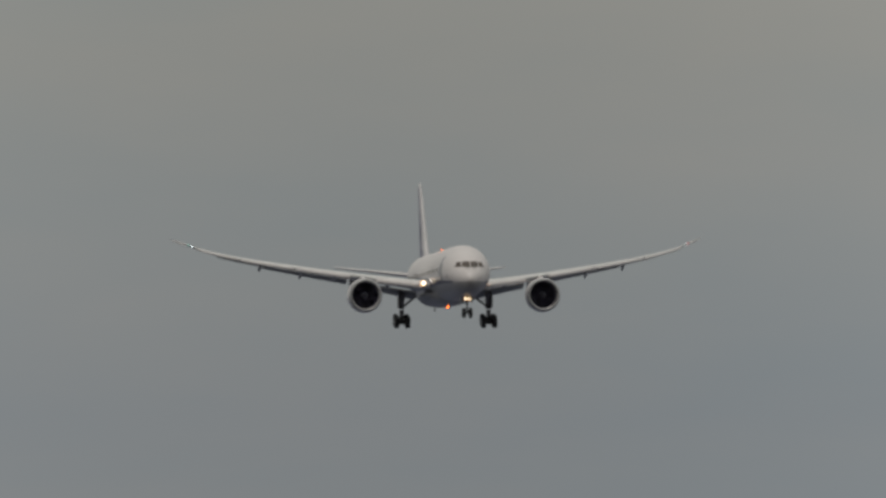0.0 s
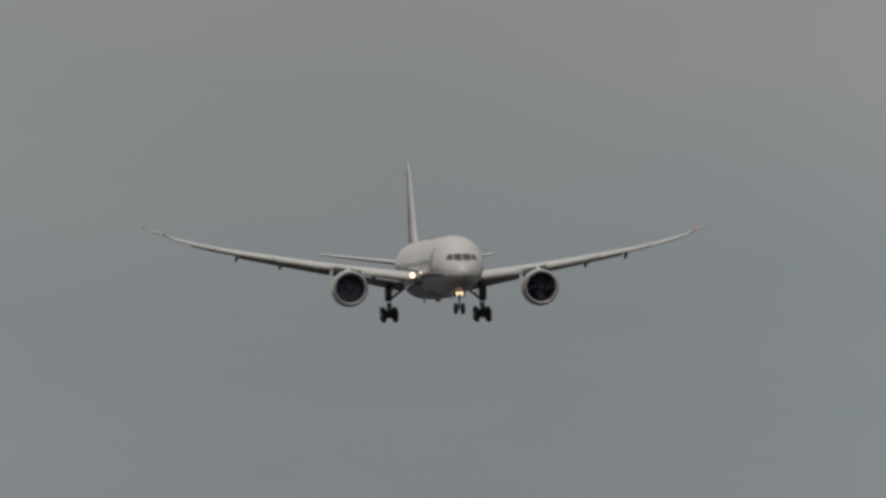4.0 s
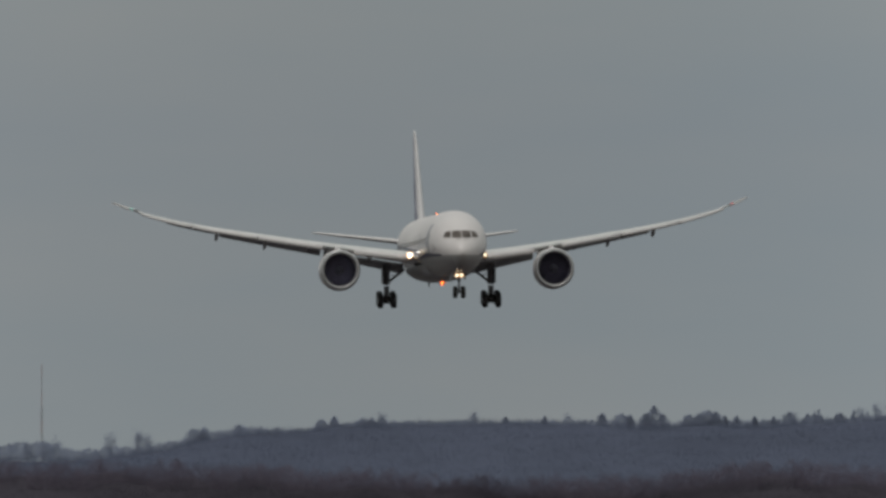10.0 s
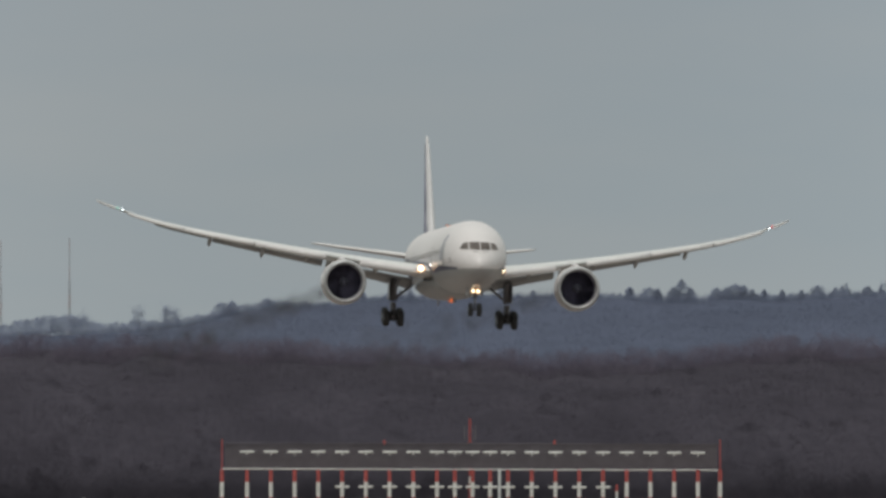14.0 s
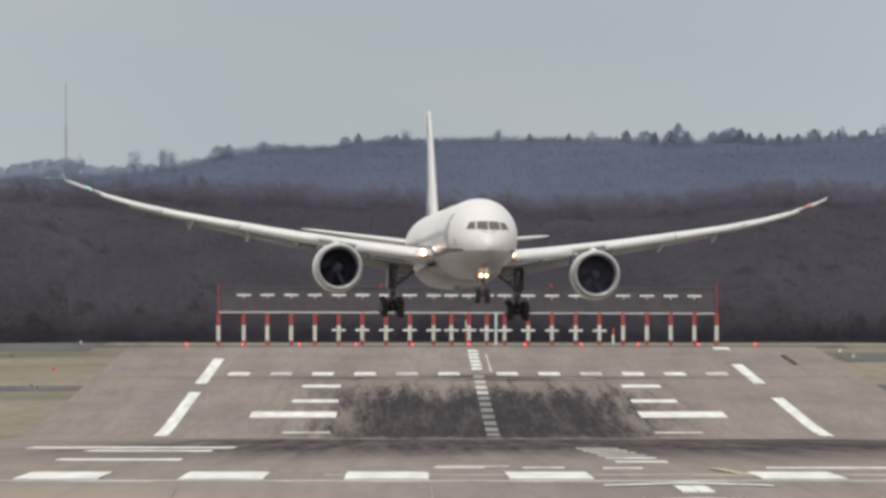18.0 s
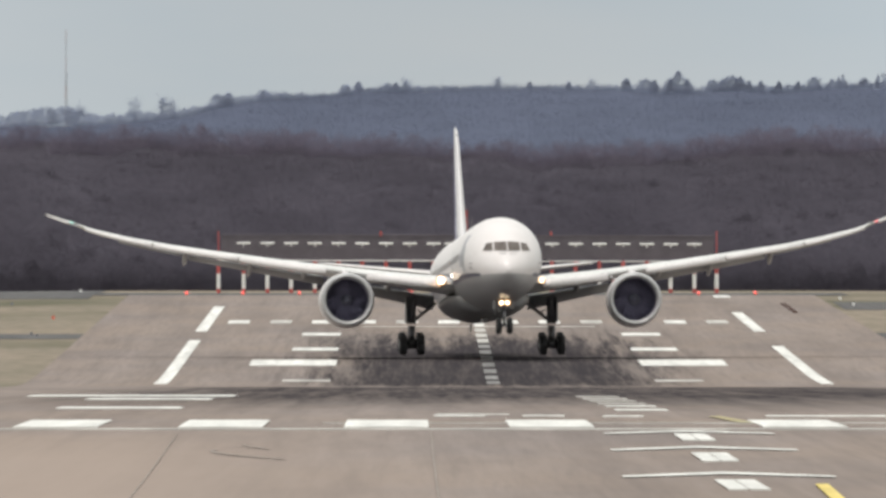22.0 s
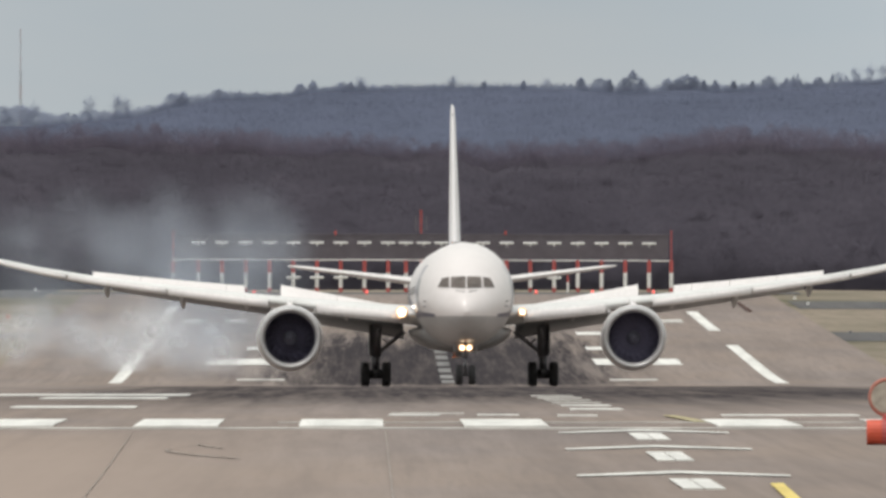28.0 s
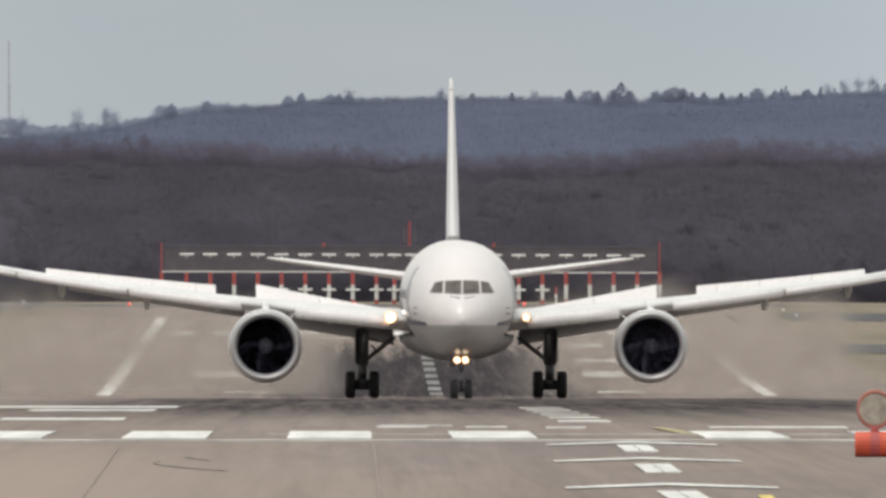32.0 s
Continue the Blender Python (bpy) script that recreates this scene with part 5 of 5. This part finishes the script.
for x in (XL, XR):
    q = bmesh.new()
    tube(q, (x, AY + 1.1, 2.4), (x, AY + 1.1, 5.15), 0.06, 0.06, 8)
    part("end_pole", q, M_RED, array, "thin red end pole")
for x in (-8.0, 7.2):
    q = bmesh.new()
    tube(q, (x, AY + 1.1, 4.7), (x, AY + 1.1, 5.1), 0.10, 0.10, 8)
    part("obstruction_lamp", q, M_RED, array)
M_BAR = plain("weathered_grey_bar", (0.20, 0.18, 0.19), 0.6, 0.2)
mast = thing("monitor_mast", "slim red and white lattice mast behind the antenna array", "mast")
for i in range(10):
    z0, z1 = AZ + i * 0.74, AZ + (i + 1) * 0.74
    q = bmesh.new()
    w = 0.075
    for dx, dy in ((-w, -w), (w, -w), (w, w), (-w, w)):
        tube(q, (-0.35 + dx, AY + 4 + dy, z0), (-0.35 + dx, AY + 4 + dy, z1), 0.035, 0.035, 6)
    tube(q, (-0.35 - w, AY + 4 - w, z0), (-0.35 + w, AY + 4 - w, z1), 0.025, 0.025, 6)
    tube(q, (-0.35 + w, AY + 4 - w, z0), (-0.35 - w, AY + 4 - w, z1), 0.025, 0.025, 6)
    part("mast_section", q, M_POSTW if i in (2, 4, 6) else M_RED, mast)
for x, zb, zt in ((-0.85, 5.2, 6.4), (0.15, 5.2, 6.4)):
    q = bmesh.new()
    tube(q, (x, AY + 4, zb), (x, AY + 4, zt), 0.03, 0.03, 6)
    part("side_bar", q, M_BAR, mast, "thin grey bar")
for z in (5.2, 5.9):
    q = bmesh.new()
    tube(q, (-0.85, AY + 4, z), (0.15, AY + 4, z), 0.03, 0.03, 6)
    part("cross_bar", q, M_BAR, mast, "thin grey bar")
pole = thing("white_pole", "white pole standing before the antenna array", "pole")
q = bmesh.new()
tube(q, (2.25, AY - 12, gz(AY - 12) - 0.1), (2.25, AY - 12, 2.55), 0.12, 0.12, 10)
part("shaft", q, M_POSTW, pole)

stub = thing("short_post", "short red and white post before the antenna array", "post")
for a, b, m in ((-0.1, 0.9, M_POSTW), (0.9, 1.5, M_RED)):
    q = bmesh.new()
    tube(q, (12.7, AY - 8, gz(AY - 8) + a), (12.7, AY - 8, gz(AY - 8) + b), 0.10, 0.10, 10)
    part("white_band" if m is M_POSTW else "red_band", q, m, stub)

# red end lights in a row before the array
lamp0 = None
for i in range(11):
    x = -25.0 + 4.95 * i + (0.0 if i < 9 else 0.4)
    if lamp0 is None:
        lamp0 = thing("end_light", "small red runway end light on the ground", "runway light", "runway end lights", at=(x, 2772, gz(2772)))
        q = bmesh.new()
        tube(q, (0, 0, -0.1), (0, 0, 0.12), 0.14, 0.12, 12)
        part("base", q, M_ORANGE, lamp0)
        q = bmesh.new()
        tube(q, (0, 0, 0.12), (0, 0, 0.34), 0.13, 0.08, 12)
        part("lens", q, glow("red_end_lens", (1.0, 0.14, 0.12), 0.8), lamp0, "glowing red lens")
    else:
        copy_thing(lamp0, pose(x, 2772, gz(2772)))

# lattice masts on the hill
# both mast colours are greyed to paint in the distance haze
M_HAZE_GREY, M_HAZE_RED = plain("haze_tinted_mast_grey", (0.42, 0.43, 0.46), 0.7), plain("haze_tinted_mast_red", (0.45, 0.38, 0.39), 0.7)
for x, y, zt, zb in ((-56.7, 4700, 36.2, 17.5), (-67.2, 4720, 36.0, 15.5)):
    tower = thing("radio_mast", "thin far red and white radio mast on the hill", "mast", "radio masts")
    n = 9
    for i in range(n):
        z0, z1 = zb + (zt - zb) * i / n, zb + (zt - zb) * (i + 1) / n
        r = 0.15 if i < 6 else 0.03
        q = bmesh.new()
        for dx, dy in ((-r, 0), (r, 0), (0, r)):
            tube(q, (x + dx, y + dy, z0), (x + dx, y + dy, z1), 0.035, 0.035, 6)
        tube(q, (x - r, y, z0), (x + r, y, z1), 0.04, 0.04, 6)
        part("mast_section", q, M_HAZE_GREY if i % 2 else M_HAZE_RED, tower)

# light with a round lens near the runway's end
LX, LY = 3.95, 557.0
LZ = gz(LY)
K = 1.17
marker = thing("airfield_light", "orange-red airfield light with a round white lens in a red ring", "runway light", at=(LX, LY, LZ))
q = bmesh.new()
rings = [[(xx, 0.16 * math.cos(a), 0.19 + 0.19 * math.sin(a)) for a in (2 * math.pi * i / 20 for i in range(20))] for xx in (-0.30, -0.28, 0.28, 0.30)]
part("drum", loft(q, rings), M_ORANGE, marker, "orange-red drum base")
q = bmesh.new()
rings = [[(xx, 0.175 * math.cos(a), 0.19 + 0.205 * math.sin(a)) for a in (2 * math.pi * i / 20 for i in range(20))] for xx in (-0.07, 0.07)]
part("clamp_band", loft(q, rings), M_RED, marker, "dark red clamp band")
q = bmesh.new()
tube(q, (0, 0, 0.36), (0, 0, 0.46), 0.07, 0.06)
part("neck", q, M_RED, marker)
q = bmesh.new()
rings = [[((0.245 + r * math.cos(b)) * math.cos(a), r * math.sin(b), 0.72 + (0.265 + r * math.cos(b)) * math.sin(a)) for b in (2 * math.pi * k / 8 for k in range(8))] for a in (2 * math.pi * i / 32 for i in range(33)) for r in (0.032,)]
part("lens_ring", loft(q, rings, True, False, False), plain("faded_red_ring", (0.42, 0.15, 0.11), 0.5, 0, 0.25, 5), marker, "faded red ring", True)
q = bmesh.new()
tube(q, (0, -0.03, 0.72), (0, 0.03, 0.72), 0.235, 0.235, 28)
part("lens", q, plain("dusty_lens_glass", (0.42, 0.37, 0.31), 0.25, 0, 0.3, 6), marker, "dusty beige-grey lens")
marker.scale = (K, K, K)

# low dark strip beside the runway's far end, and stakes in the grass
strip = thing("drain_cover", "long low dark red-brown cover strip beside the runway's far end", "drain cover", at=(26.05, 2622, gz(2622)))
for k in range(6):
    q = bmesh.new()
    y0 = -45 + 15.2 * k
    rise = gz(2622 + y0 + 7) - gz(2622)
    box(q, -0.17, 0.17, y0, y0 + 15.0, rise - 0.1, rise + 0.14, 0.03)
    part("cover_plate", q, M_COVER, strip)
for x, y, m in ((-33.3, 2366, M_GEAR), (-33.9, 2380, M_GEAR), (-39.0, 2667, M_GEAR), (-33.9, 2526, M_ORANGE), (-35.2, 2860, M_POSTW), (31.6, 2716, M_POSTW), (31.9, 2656, M_POSTW), (31.3, 2385, M_GEAR)):
    stake = thing("marker_stake", "short marker stake in the grass beside the runway", "marker", "grass markers", at=(x, y, land(x, y)))
    q = bmesh.new()
    tube(q, (0, 0, -0.2), (0, 0, 0.24), 0.15, 0.10, 10)
    part("stake", q, m, stake)

# ---- tyre smoke and exhaust ----
scene.cycles.transparent_max_bounces = 200


def smoke(name, color, density):
    """Thin smoke: densest along the middle of a puff, torn by noise."""
    m = bpy.data.materials.new(name)
    m.use_nodes = True
    nt = m.node_tree
    nt.nodes.remove(nt.nodes["Principled BSDF"])
    tc, sep = nt.nodes.new("ShaderNodeTexCoord"), nt.nodes.new("ShaderNodeSeparateXYZ")
    nt.links.new(tc.outputs["Object"], sep.inputs[0])
    r2 = math_node(nt, "ADD", math_node(nt, "POWER", sep.outputs["X"], 2.0), math_node(nt, "POWER", sep.outputs["Z"], 2.0))
    f = math_node(nt, "POWER", spread(nt, r2, 0.96, 0.0), 2.0)
    info = nt.nodes.new("ShaderNodeObjectInfo")
    n = nt.nodes.new("ShaderNodeTexNoise")
    n.noise_dimensions = "4D"
    n.inputs["Scale"].default_value, n.inputs["Detail"].default_value = 1.5, 4
    nt.links.new(tc.outputs["Object"], n.inputs["Vector"])
    nt.links.new(math_node(nt, "MULTIPLY", info.outputs["Random"], 40.0), n.inputs["W"])
    f = math_node(nt, "MULTIPLY", f, spread(nt, n.outputs["Fac"], 0.30, 0.70, 0.0, 1.15))
    f = math_node(nt, "MULTIPLY", f, density)
    tr, dif, tl = nt.nodes.new("ShaderNodeBsdfTransparent"), nt.nodes.new("ShaderNodeBsdfDiffuse"), nt.nodes.new("ShaderNodeBsdfTranslucent")
    for sh in (dif, tl):
        sh.inputs["Color"].default_value = (*color, 1)
    both, mx = nt.nodes.new("ShaderNodeMixShader"), nt.nodes.new("ShaderNodeMixShader")
    nt.links.new(dif.outputs[0], both.inputs[1])
    nt.links.new(tl.outputs[0], both.inputs[2])
    nt.links.new(f, mx.inputs["Fac"])
    nt.links.new(tr.outputs[0], mx.inputs[1])
    nt.links.new(both.outputs[0], mx.inputs[2])
    nt.links.new(mx.outputs[0], nt.nodes["Material Output"].inputs["Surface"])
    return m


M_SMOKE = smoke("pale_tyre_smoke", (0.54, 0.60, 0.70), 0.100)
M_SMOKE_NEW = smoke("dense_tyre_smoke", (0.84, 0.84, 0.87), 0.42)
M_SHIMMER = smoke("exhaust_shimmer_dark", (0.11, 0.11, 0.12), 0.09)
bm = bmesh.new()
bmesh.ops.create_icosphere(bm, subdivisions=3, radius=1.0)
for v in bm.verts:
    v.co *= 1 + 0.10 * noise.noise(v.co * 2.3)
    v.co.y *= 0.6
puff_mesh = bpy.data.meshes.new("puff")
bm.to_mesh(puff_mesh)
bm.free()
puff_mesh.materials.append(M_SMOKE)
puff_mesh.polygons.foreach_set("use_smooth", [True] * len(puff_mesh.polygons))
shimmer_mesh = puff_mesh.copy()
shimmer_mesh.materials[0] = M_SHIMMER
dense_mesh = puff_mesh.copy()
dense_mesh.materials[0] = M_SMOKE_NEW
drifting = []
pr = random.Random(11)
for i in range(96):
    s = -1 if i % 5 < 3 else 1
    t0 = 23.42 + 1.7 * (i / 96) ** 1.3
    size = pr.uniform(1.5, 2.3) if i < 34 else pr.uniform(2.6, 4.4)
    y0 = 2100 - 58 * (t0 - 23.5) + pr.uniform(2, 10)
    x0 = s * 4.9 + pr.uniform(-0.8, 0.8)
    g = gz(y0)
    puff = new("tyre_smoke_puff", dense_mesh if i < 34 else puff_mesh)
    puff.scale = (size, size, size)
    tagged(puff, "pale blue-white puff of tyre smoke drifting over the runway", "smoke", "tyre smoke")
    far, lift = pr.uniform(0.42, 1.05), pr.uniform(0.0, 1.25)
    if i < 34:
        lift *= 0.25  # the first, thick smoke stays low
    if s > 0:
        far = pr.uniform(0.85, 1.2)
    low = (x0, y0, g - size * 1.3)
    rows = [(0, pose(*low)), (t0 - 0.1, pose(*low))]
    for dt in (0.25, 0.5, 0.9, 1.5, 2.3, 3.3, 4.6, 6.0):
        if t0 + dt < 31.9:
            de = dt if s < 0 else max(0.0, dt - 0.7)
            out = far * (9.0 * (1 - math.exp(-de / 0.6)) + 2.4 * de + 0.34 * de * de)
            rows.append((t0 + dt, pose(x0 - out, y0 + 0.5 * dt, g + size * 0.45 + lift * 9.6 * (1 - math.exp(-max(0.0, dt - 0.8) / 2.2)), 0, 8 * dt * (1 if i % 2 else -1))))
    dt = 32 - t0
    out = far * (9.0 + 2.4 * dt + 0.34 * dt * dt) + 3
    rows.append((32, pose(x0 - out, y0 + 0.5 * dt, g + size * 0.45 + lift * 9.6, 0, 8 * dt * (1 if i % 2 else -1))))
    drifting.append((puff, rows))

# heat haze behind the engines once they reverse, painted as thin grey puffs
M_BLAST_HAZE = smoke("jet_blast_haze_grey", (0.56, 0.495, 0.45), 0.34)
blast_haze_mesh = puff_mesh.copy()
blast_haze_mesh.materials[0] = M_BLAST_HAZE
for i in range(84):
    s = -1 if i % 2 else 1
    size = pr.uniform(2.4, 4.2)
    x0, y0 = s * pr.uniform(5, 27), pr.uniform(1985, 2030)
    g, t0 = gz(y0), 27.6 + 1.5 * pr.random()
    puff = new("dust_puff", blast_haze_mesh)
    puff.scale = (size, size, size)
    tagged(puff, "thin grey puff that paints jet-blast heat haze over the runway", "dust", "reverse thrust dust")
    low, high = g - size * 1.3, g + pr.uniform(0.2, 4.4)
    drifting.append((puff, [(0, pose(x0, y0, low)), (t0, pose(x0, y0, low)), (t0 + 1.2, pose(x0 + s * 0.6 - 0.5, y0 + 2, high)), (32, pose(x0 + s * 1.5 - 1.5, y0 + 5, high + 0.4, 0, 30 * s))]))

# heat shimmer, painted dark: puffs leave the nozzles one by one as the engines slow
def fly(t):
    """Where the airliner is near the runway's end, by its steady approach."""
    return Vector((-1.6 - 0.45 * (t - 12.5), 2800.5 - 61.6 * (t - 12.5), 20.9 - 3.65 * (t - 12.5)))


exhaust = []
for i in range(180):
    s = -1 if i % 3 else 1
    t0 = 11.70 + 2.2 * i / 180
    size = pr.uniform(0.95, 1.25)
    puff = new("exhaust_puff", shimmer_mesh)
    puff.scale = (size, size, size)
    tagged(puff, "thin puff of engine exhaust behind the airliner, its heat shimmer painted dark", "smoke", "engine exhaust")
    exhaust.append((puff, s, t0, pr.uniform(0.9, 1.1), pr.uniform(0.95, 1.2)))


# ---- what moves ----
def motions():
    flight = [
        (0.0, pose(-1.00, 3543.4, 65.00, -0.61, -0.30, 5.43)),
        (0.5, pose(-1.00, 3513.6, 63.23, -0.88, -0.89, 5.60)),
        (1.0, pose(-1.00, 3483.9, 61.47, -1.37, -0.88, 5.74)),
        (1.5, pose(-1.00, 3454.3, 59.71, -1.65, -0.50, 5.91)),
        (2.0, pose(-1.00, 3424.9, 57.94, -1.42, 0.83, 6.10)),
        (2.5, pose(-1.00, 3395.5, 56.18, -0.56, 0.32, 6.04)),
        (3.0, pose(-1.00, 3366.2, 54.41, 0.07, -0.32, 5.52)),
        (3.5, pose(-1.00, 3336.9, 52.65, 0.03, -0.62, 5.48)),
        (5.5, pose(-1.00, 3219.8, 45.59, -0.66, 1.02, 4.96)),
        (6.0, pose(-1.00, 3190.4, 43.83, -0.74, 1.78, 4.83)),
        (6.5, pose(-1.00, 3161.0, 42.07, -0.55, -0.40, 4.92)),
        (7.0, pose(-0.50, 3131.5, 40.23, -0.40, -1.68, 4.96)),
        (7.5, pose(-0.12, 3102.0, 38.34, -0.51, -1.83, 4.98)),
        (8.0, pose(-0.11, 3072.3, 36.76, -0.31, -2.02, 5.01)),
        (8.5, pose(0.13, 3042.5, 35.04, -0.46, -2.95, 4.56)),
        (9.0, pose(0.09, 3012.7, 33.33, -0.75, -2.30, 4.22)),
        (9.5, pose(-0.04, 2982.7, 31.69, -0.56, -1.09, 4.10)),
        (10.0, pose(-0.46, 2952.6, 29.98, -0.50, -0.56, 4.14)),
        (10.5, pose(-0.59, 2922.5, 28.24, -0.50, -0.35, 3.96)),
        (11.0, pose(-0.89, 2892.1, 26.43, -0.48, 0.19, 4.00)),
        (11.5, pose(-1.31, 2861.7, 24.71, -0.30, -0.09, 4.42)),
        (12.0, pose(-1.52, 2831.1, 22.90, -0.03, 0.14, 4.43)),
        (12.5, pose(-1.81, 2800.5, 21.08, -0.09, 0.57, 4.30)),
        (13.0, pose(-1.96, 2769.7, 18.96, -0.46, 1.86, 4.01)),
        (13.5, pose(-2.28, 2738.7, 17.09, -0.93, 2.24, 4.43)),
        (14.0, pose(-2.31, 2707.7, 15.29, -0.99, 1.63, 4.69)),
        (14.5, pose(-2.22, 2676.6, 14.07, -0.23, 0.69, 4.86)),
        (16.5, pose(-2.21, 2551.2, 7.46, -0.62, 0.21, 5.07)),
        (17.0, pose(-2.24, 2519.6, 5.58, -1.38, 1.98, 4.88)),
        (17.5, pose(-2.21, 2488.1, 4.24, -1.34, 2.79, 4.93)),
        (18.0, pose(-1.92, 2456.5, 2.76, -1.75, 1.63, 4.69)),
        (18.5, pose(-1.62, 2424.8, 1.72, -1.56, 0.40, 4.83)),
        (19.0, pose(-1.35, 2393.2, 0.51, -2.03, -0.32, 4.63)),
        (19.5, pose(-1.37, 2361.6, -0.59, -2.72, 0.36, 4.57)),
        (20.0, pose(-1.15, 2330.0, -1.28, -2.78, 0.99, 4.32)),
        (20.5, pose(-1.09, 2298.5, -1.84, -2.48, 1.19, 4.22)),
        (21.0, pose(-0.84, 2267.0, -2.35, -2.38, 1.28, 3.92)),
        (21.5, pose(-0.61, 2235.6, -2.80, -2.59, 0.65, 3.72)),
        (22.0, pose(-0.37, 2204.4, -3.24, -2.51, -0.13, 3.39)),
        (22.5, pose(-0.11, 2173.3, -3.51, -2.44, -0.47, 2.93)),
        (23.0, pose(-0.06, 2142.3, -3.94, -2.65, -0.61, 2.60)),
        (23.5, pose(-0.16, 2111.6, -4.43, -2.92, 0.21, 2.38)),
        (24.0, pose(-0.25, 2081.1, -4.62, -3.02, 0.39, 2.07)),
        (24.5, pose(-0.19, 2050.8, -4.74, -2.95, 0.39, 1.57)),
        (25.0, pose(0.03, 2020.8, -4.81, -2.42, -0.32, 1.33)),
        (25.5, pose(0.28, 1991.1, -4.88, -2.11, -0.77, 0.84)),
        (27.5, pose(0.39, 1876.1, -4.46, -1.07, -0.46, 0.30)),
        (28.0, pose(0.21, 1848.4, -4.35, -0.45, -0.08, 0.63)),
        (28.5, pose(0.08, 1821.3, -4.23, -0.26, -0.13, 0.68)),
        (29.0, pose(-0.03, 1794.7, -4.12, -0.23, -0.19, 0.66)),
        (29.5, pose(-0.05, 1768.7, -4.01, -0.26, 0.01, 0.63)),
        (30.0, pose(-0.12, 1743.4, -3.89, -0.06, 0.02, 0.77)),
        (30.5, pose(-0.16, 1718.7, -3.79, -0.11, 0.29, 0.87)),
        (31.0, pose(-0.07, 1694.8, -3.68, -0.05, 0.10, 0.75)),
        (31.5, pose(-0.03, 1671.6, -3.58, -0.04, -0.29, 0.68)),
        (32.0, pose(0.06, 1649.3, -3.48, 0.11, 0.07, 0.41)),
    ]
    walk(plane, flight)
    # exhaust puffs ride inside the nacelles until they are blown out, then sink and drift downwind
    for puff, s, t0, gust, sink in exhaust:
        inside = Vector((s * 10.0, -8.4, 2.78))
        rows = [(t, Matrix.Translation(m @ inside)) for t, m in flight if t < t0 - 0.3]
        out = fly(t0) + Vector((s * 10.0 + 0.9, -8.4, 2.9))
        for dt in (-0.25, -0.04):
            rows.append((t0 + dt, Matrix.Translation(fly(t0 + dt) + Vector((s * 10.0 + 0.9, -8.4, 2.9)))))
        rows.append((t0, Matrix.Translation(out)))
        for dt in (0.3, 0.7, 1.2, 2.0, 3.0, 4.5):
            rows.append((t0 + dt, pose(out.x - gust * 8.5 * dt, out.y + 14 * (1 - math.exp(-dt * 2)), out.z - sink * 6.2 * dt + 0.35 * dt * dt)))
        rows.append((32, pose(out.x - gust * 220, out.y + 16, gz(out.y) - 6)))
        walk(puff, rows)
    # wings relax when the wheels carry the weight
    for s, wing in wings.items():
        at = (s * ROOT, 0, WZ)
        walk(wing, [(0, pose(*at, 0, s * -0.4, 0)), (15.5, pose(*at, 0, s * -0.4, 0)), (17.8, pose(*at, 0, s * (-1.0 if s > 0 else -0.4), 0)), (19.8, pose(*at, 0, s * -0.4, 0)), (23.6, pose(*at, 0, s * -0.3, 0)), (25.6, pose(*at, 0, s * 2.2, 0)), (32, pose(*at, 0, s * 2.4, 0))])
    for eng in engines:
        x, y, z = eng.location
        walk(eng, [(0, pose(x, y, z)), (23.6, pose(x, y, z)), (25.8, pose(x, y, z - 0.18)), (32, pose(x, y, z - 0.2))])
    for sp, hinge, early in spoilers:
        p = sp.location.copy()
        up = Matrix.Translation(p) @ Matrix.Rotation(radians(46), 4, hinge)
        half = Matrix.Translation(p) @ Matrix.Rotation(radians(21), 4, hinge)
        flat = Matrix.Translation(p)
        t1 = 23.95 if early else 25.15
        walk(sp, [(0, flat), (t1, flat), (t1 + 0.4, half), (t1 + 1.2, up), (32, up)])
    # beacons turn once in 1.41 s and face ahead at 17.0 s
    for lamp, at in beacons:
        rows, k = [], 0
        while k * 0.235 < 32.3:
            t = k * 0.235
            rows.append((min(t, 32.0), pose(*at, 0, 0, 360.0 * (min(t, 32.0) - 17.0) / 1.41)))
            k += 1
        walk(lamp, rows)
    # strobes face ahead for a moment every 1.4 s
    for strobe, at in strobes:
        walk(strobe, [(min(k * 0.2, 32.0), pose(*at, 0, 0, 360.0 * (min(k * 0.2, 32.0) - 13.97) / 1.4)) for k in range(161)])
    # bogies hang lower and tilt in flight, then settle
    for truck, s in trucks:
        hang = pose(s * 4.9, 0, -0.33, 9)
        walk(truck, [(0, hang), (24.1, hang), (24.6, pose(s * 4.9, 0, -0.22, 5)), (25.5, pose(s * 4.9, 0, 0)), (32, pose(s * 4.9, 0, 0))])
    for puff, rows in drifting:
        walk(puff, rows)


motions()
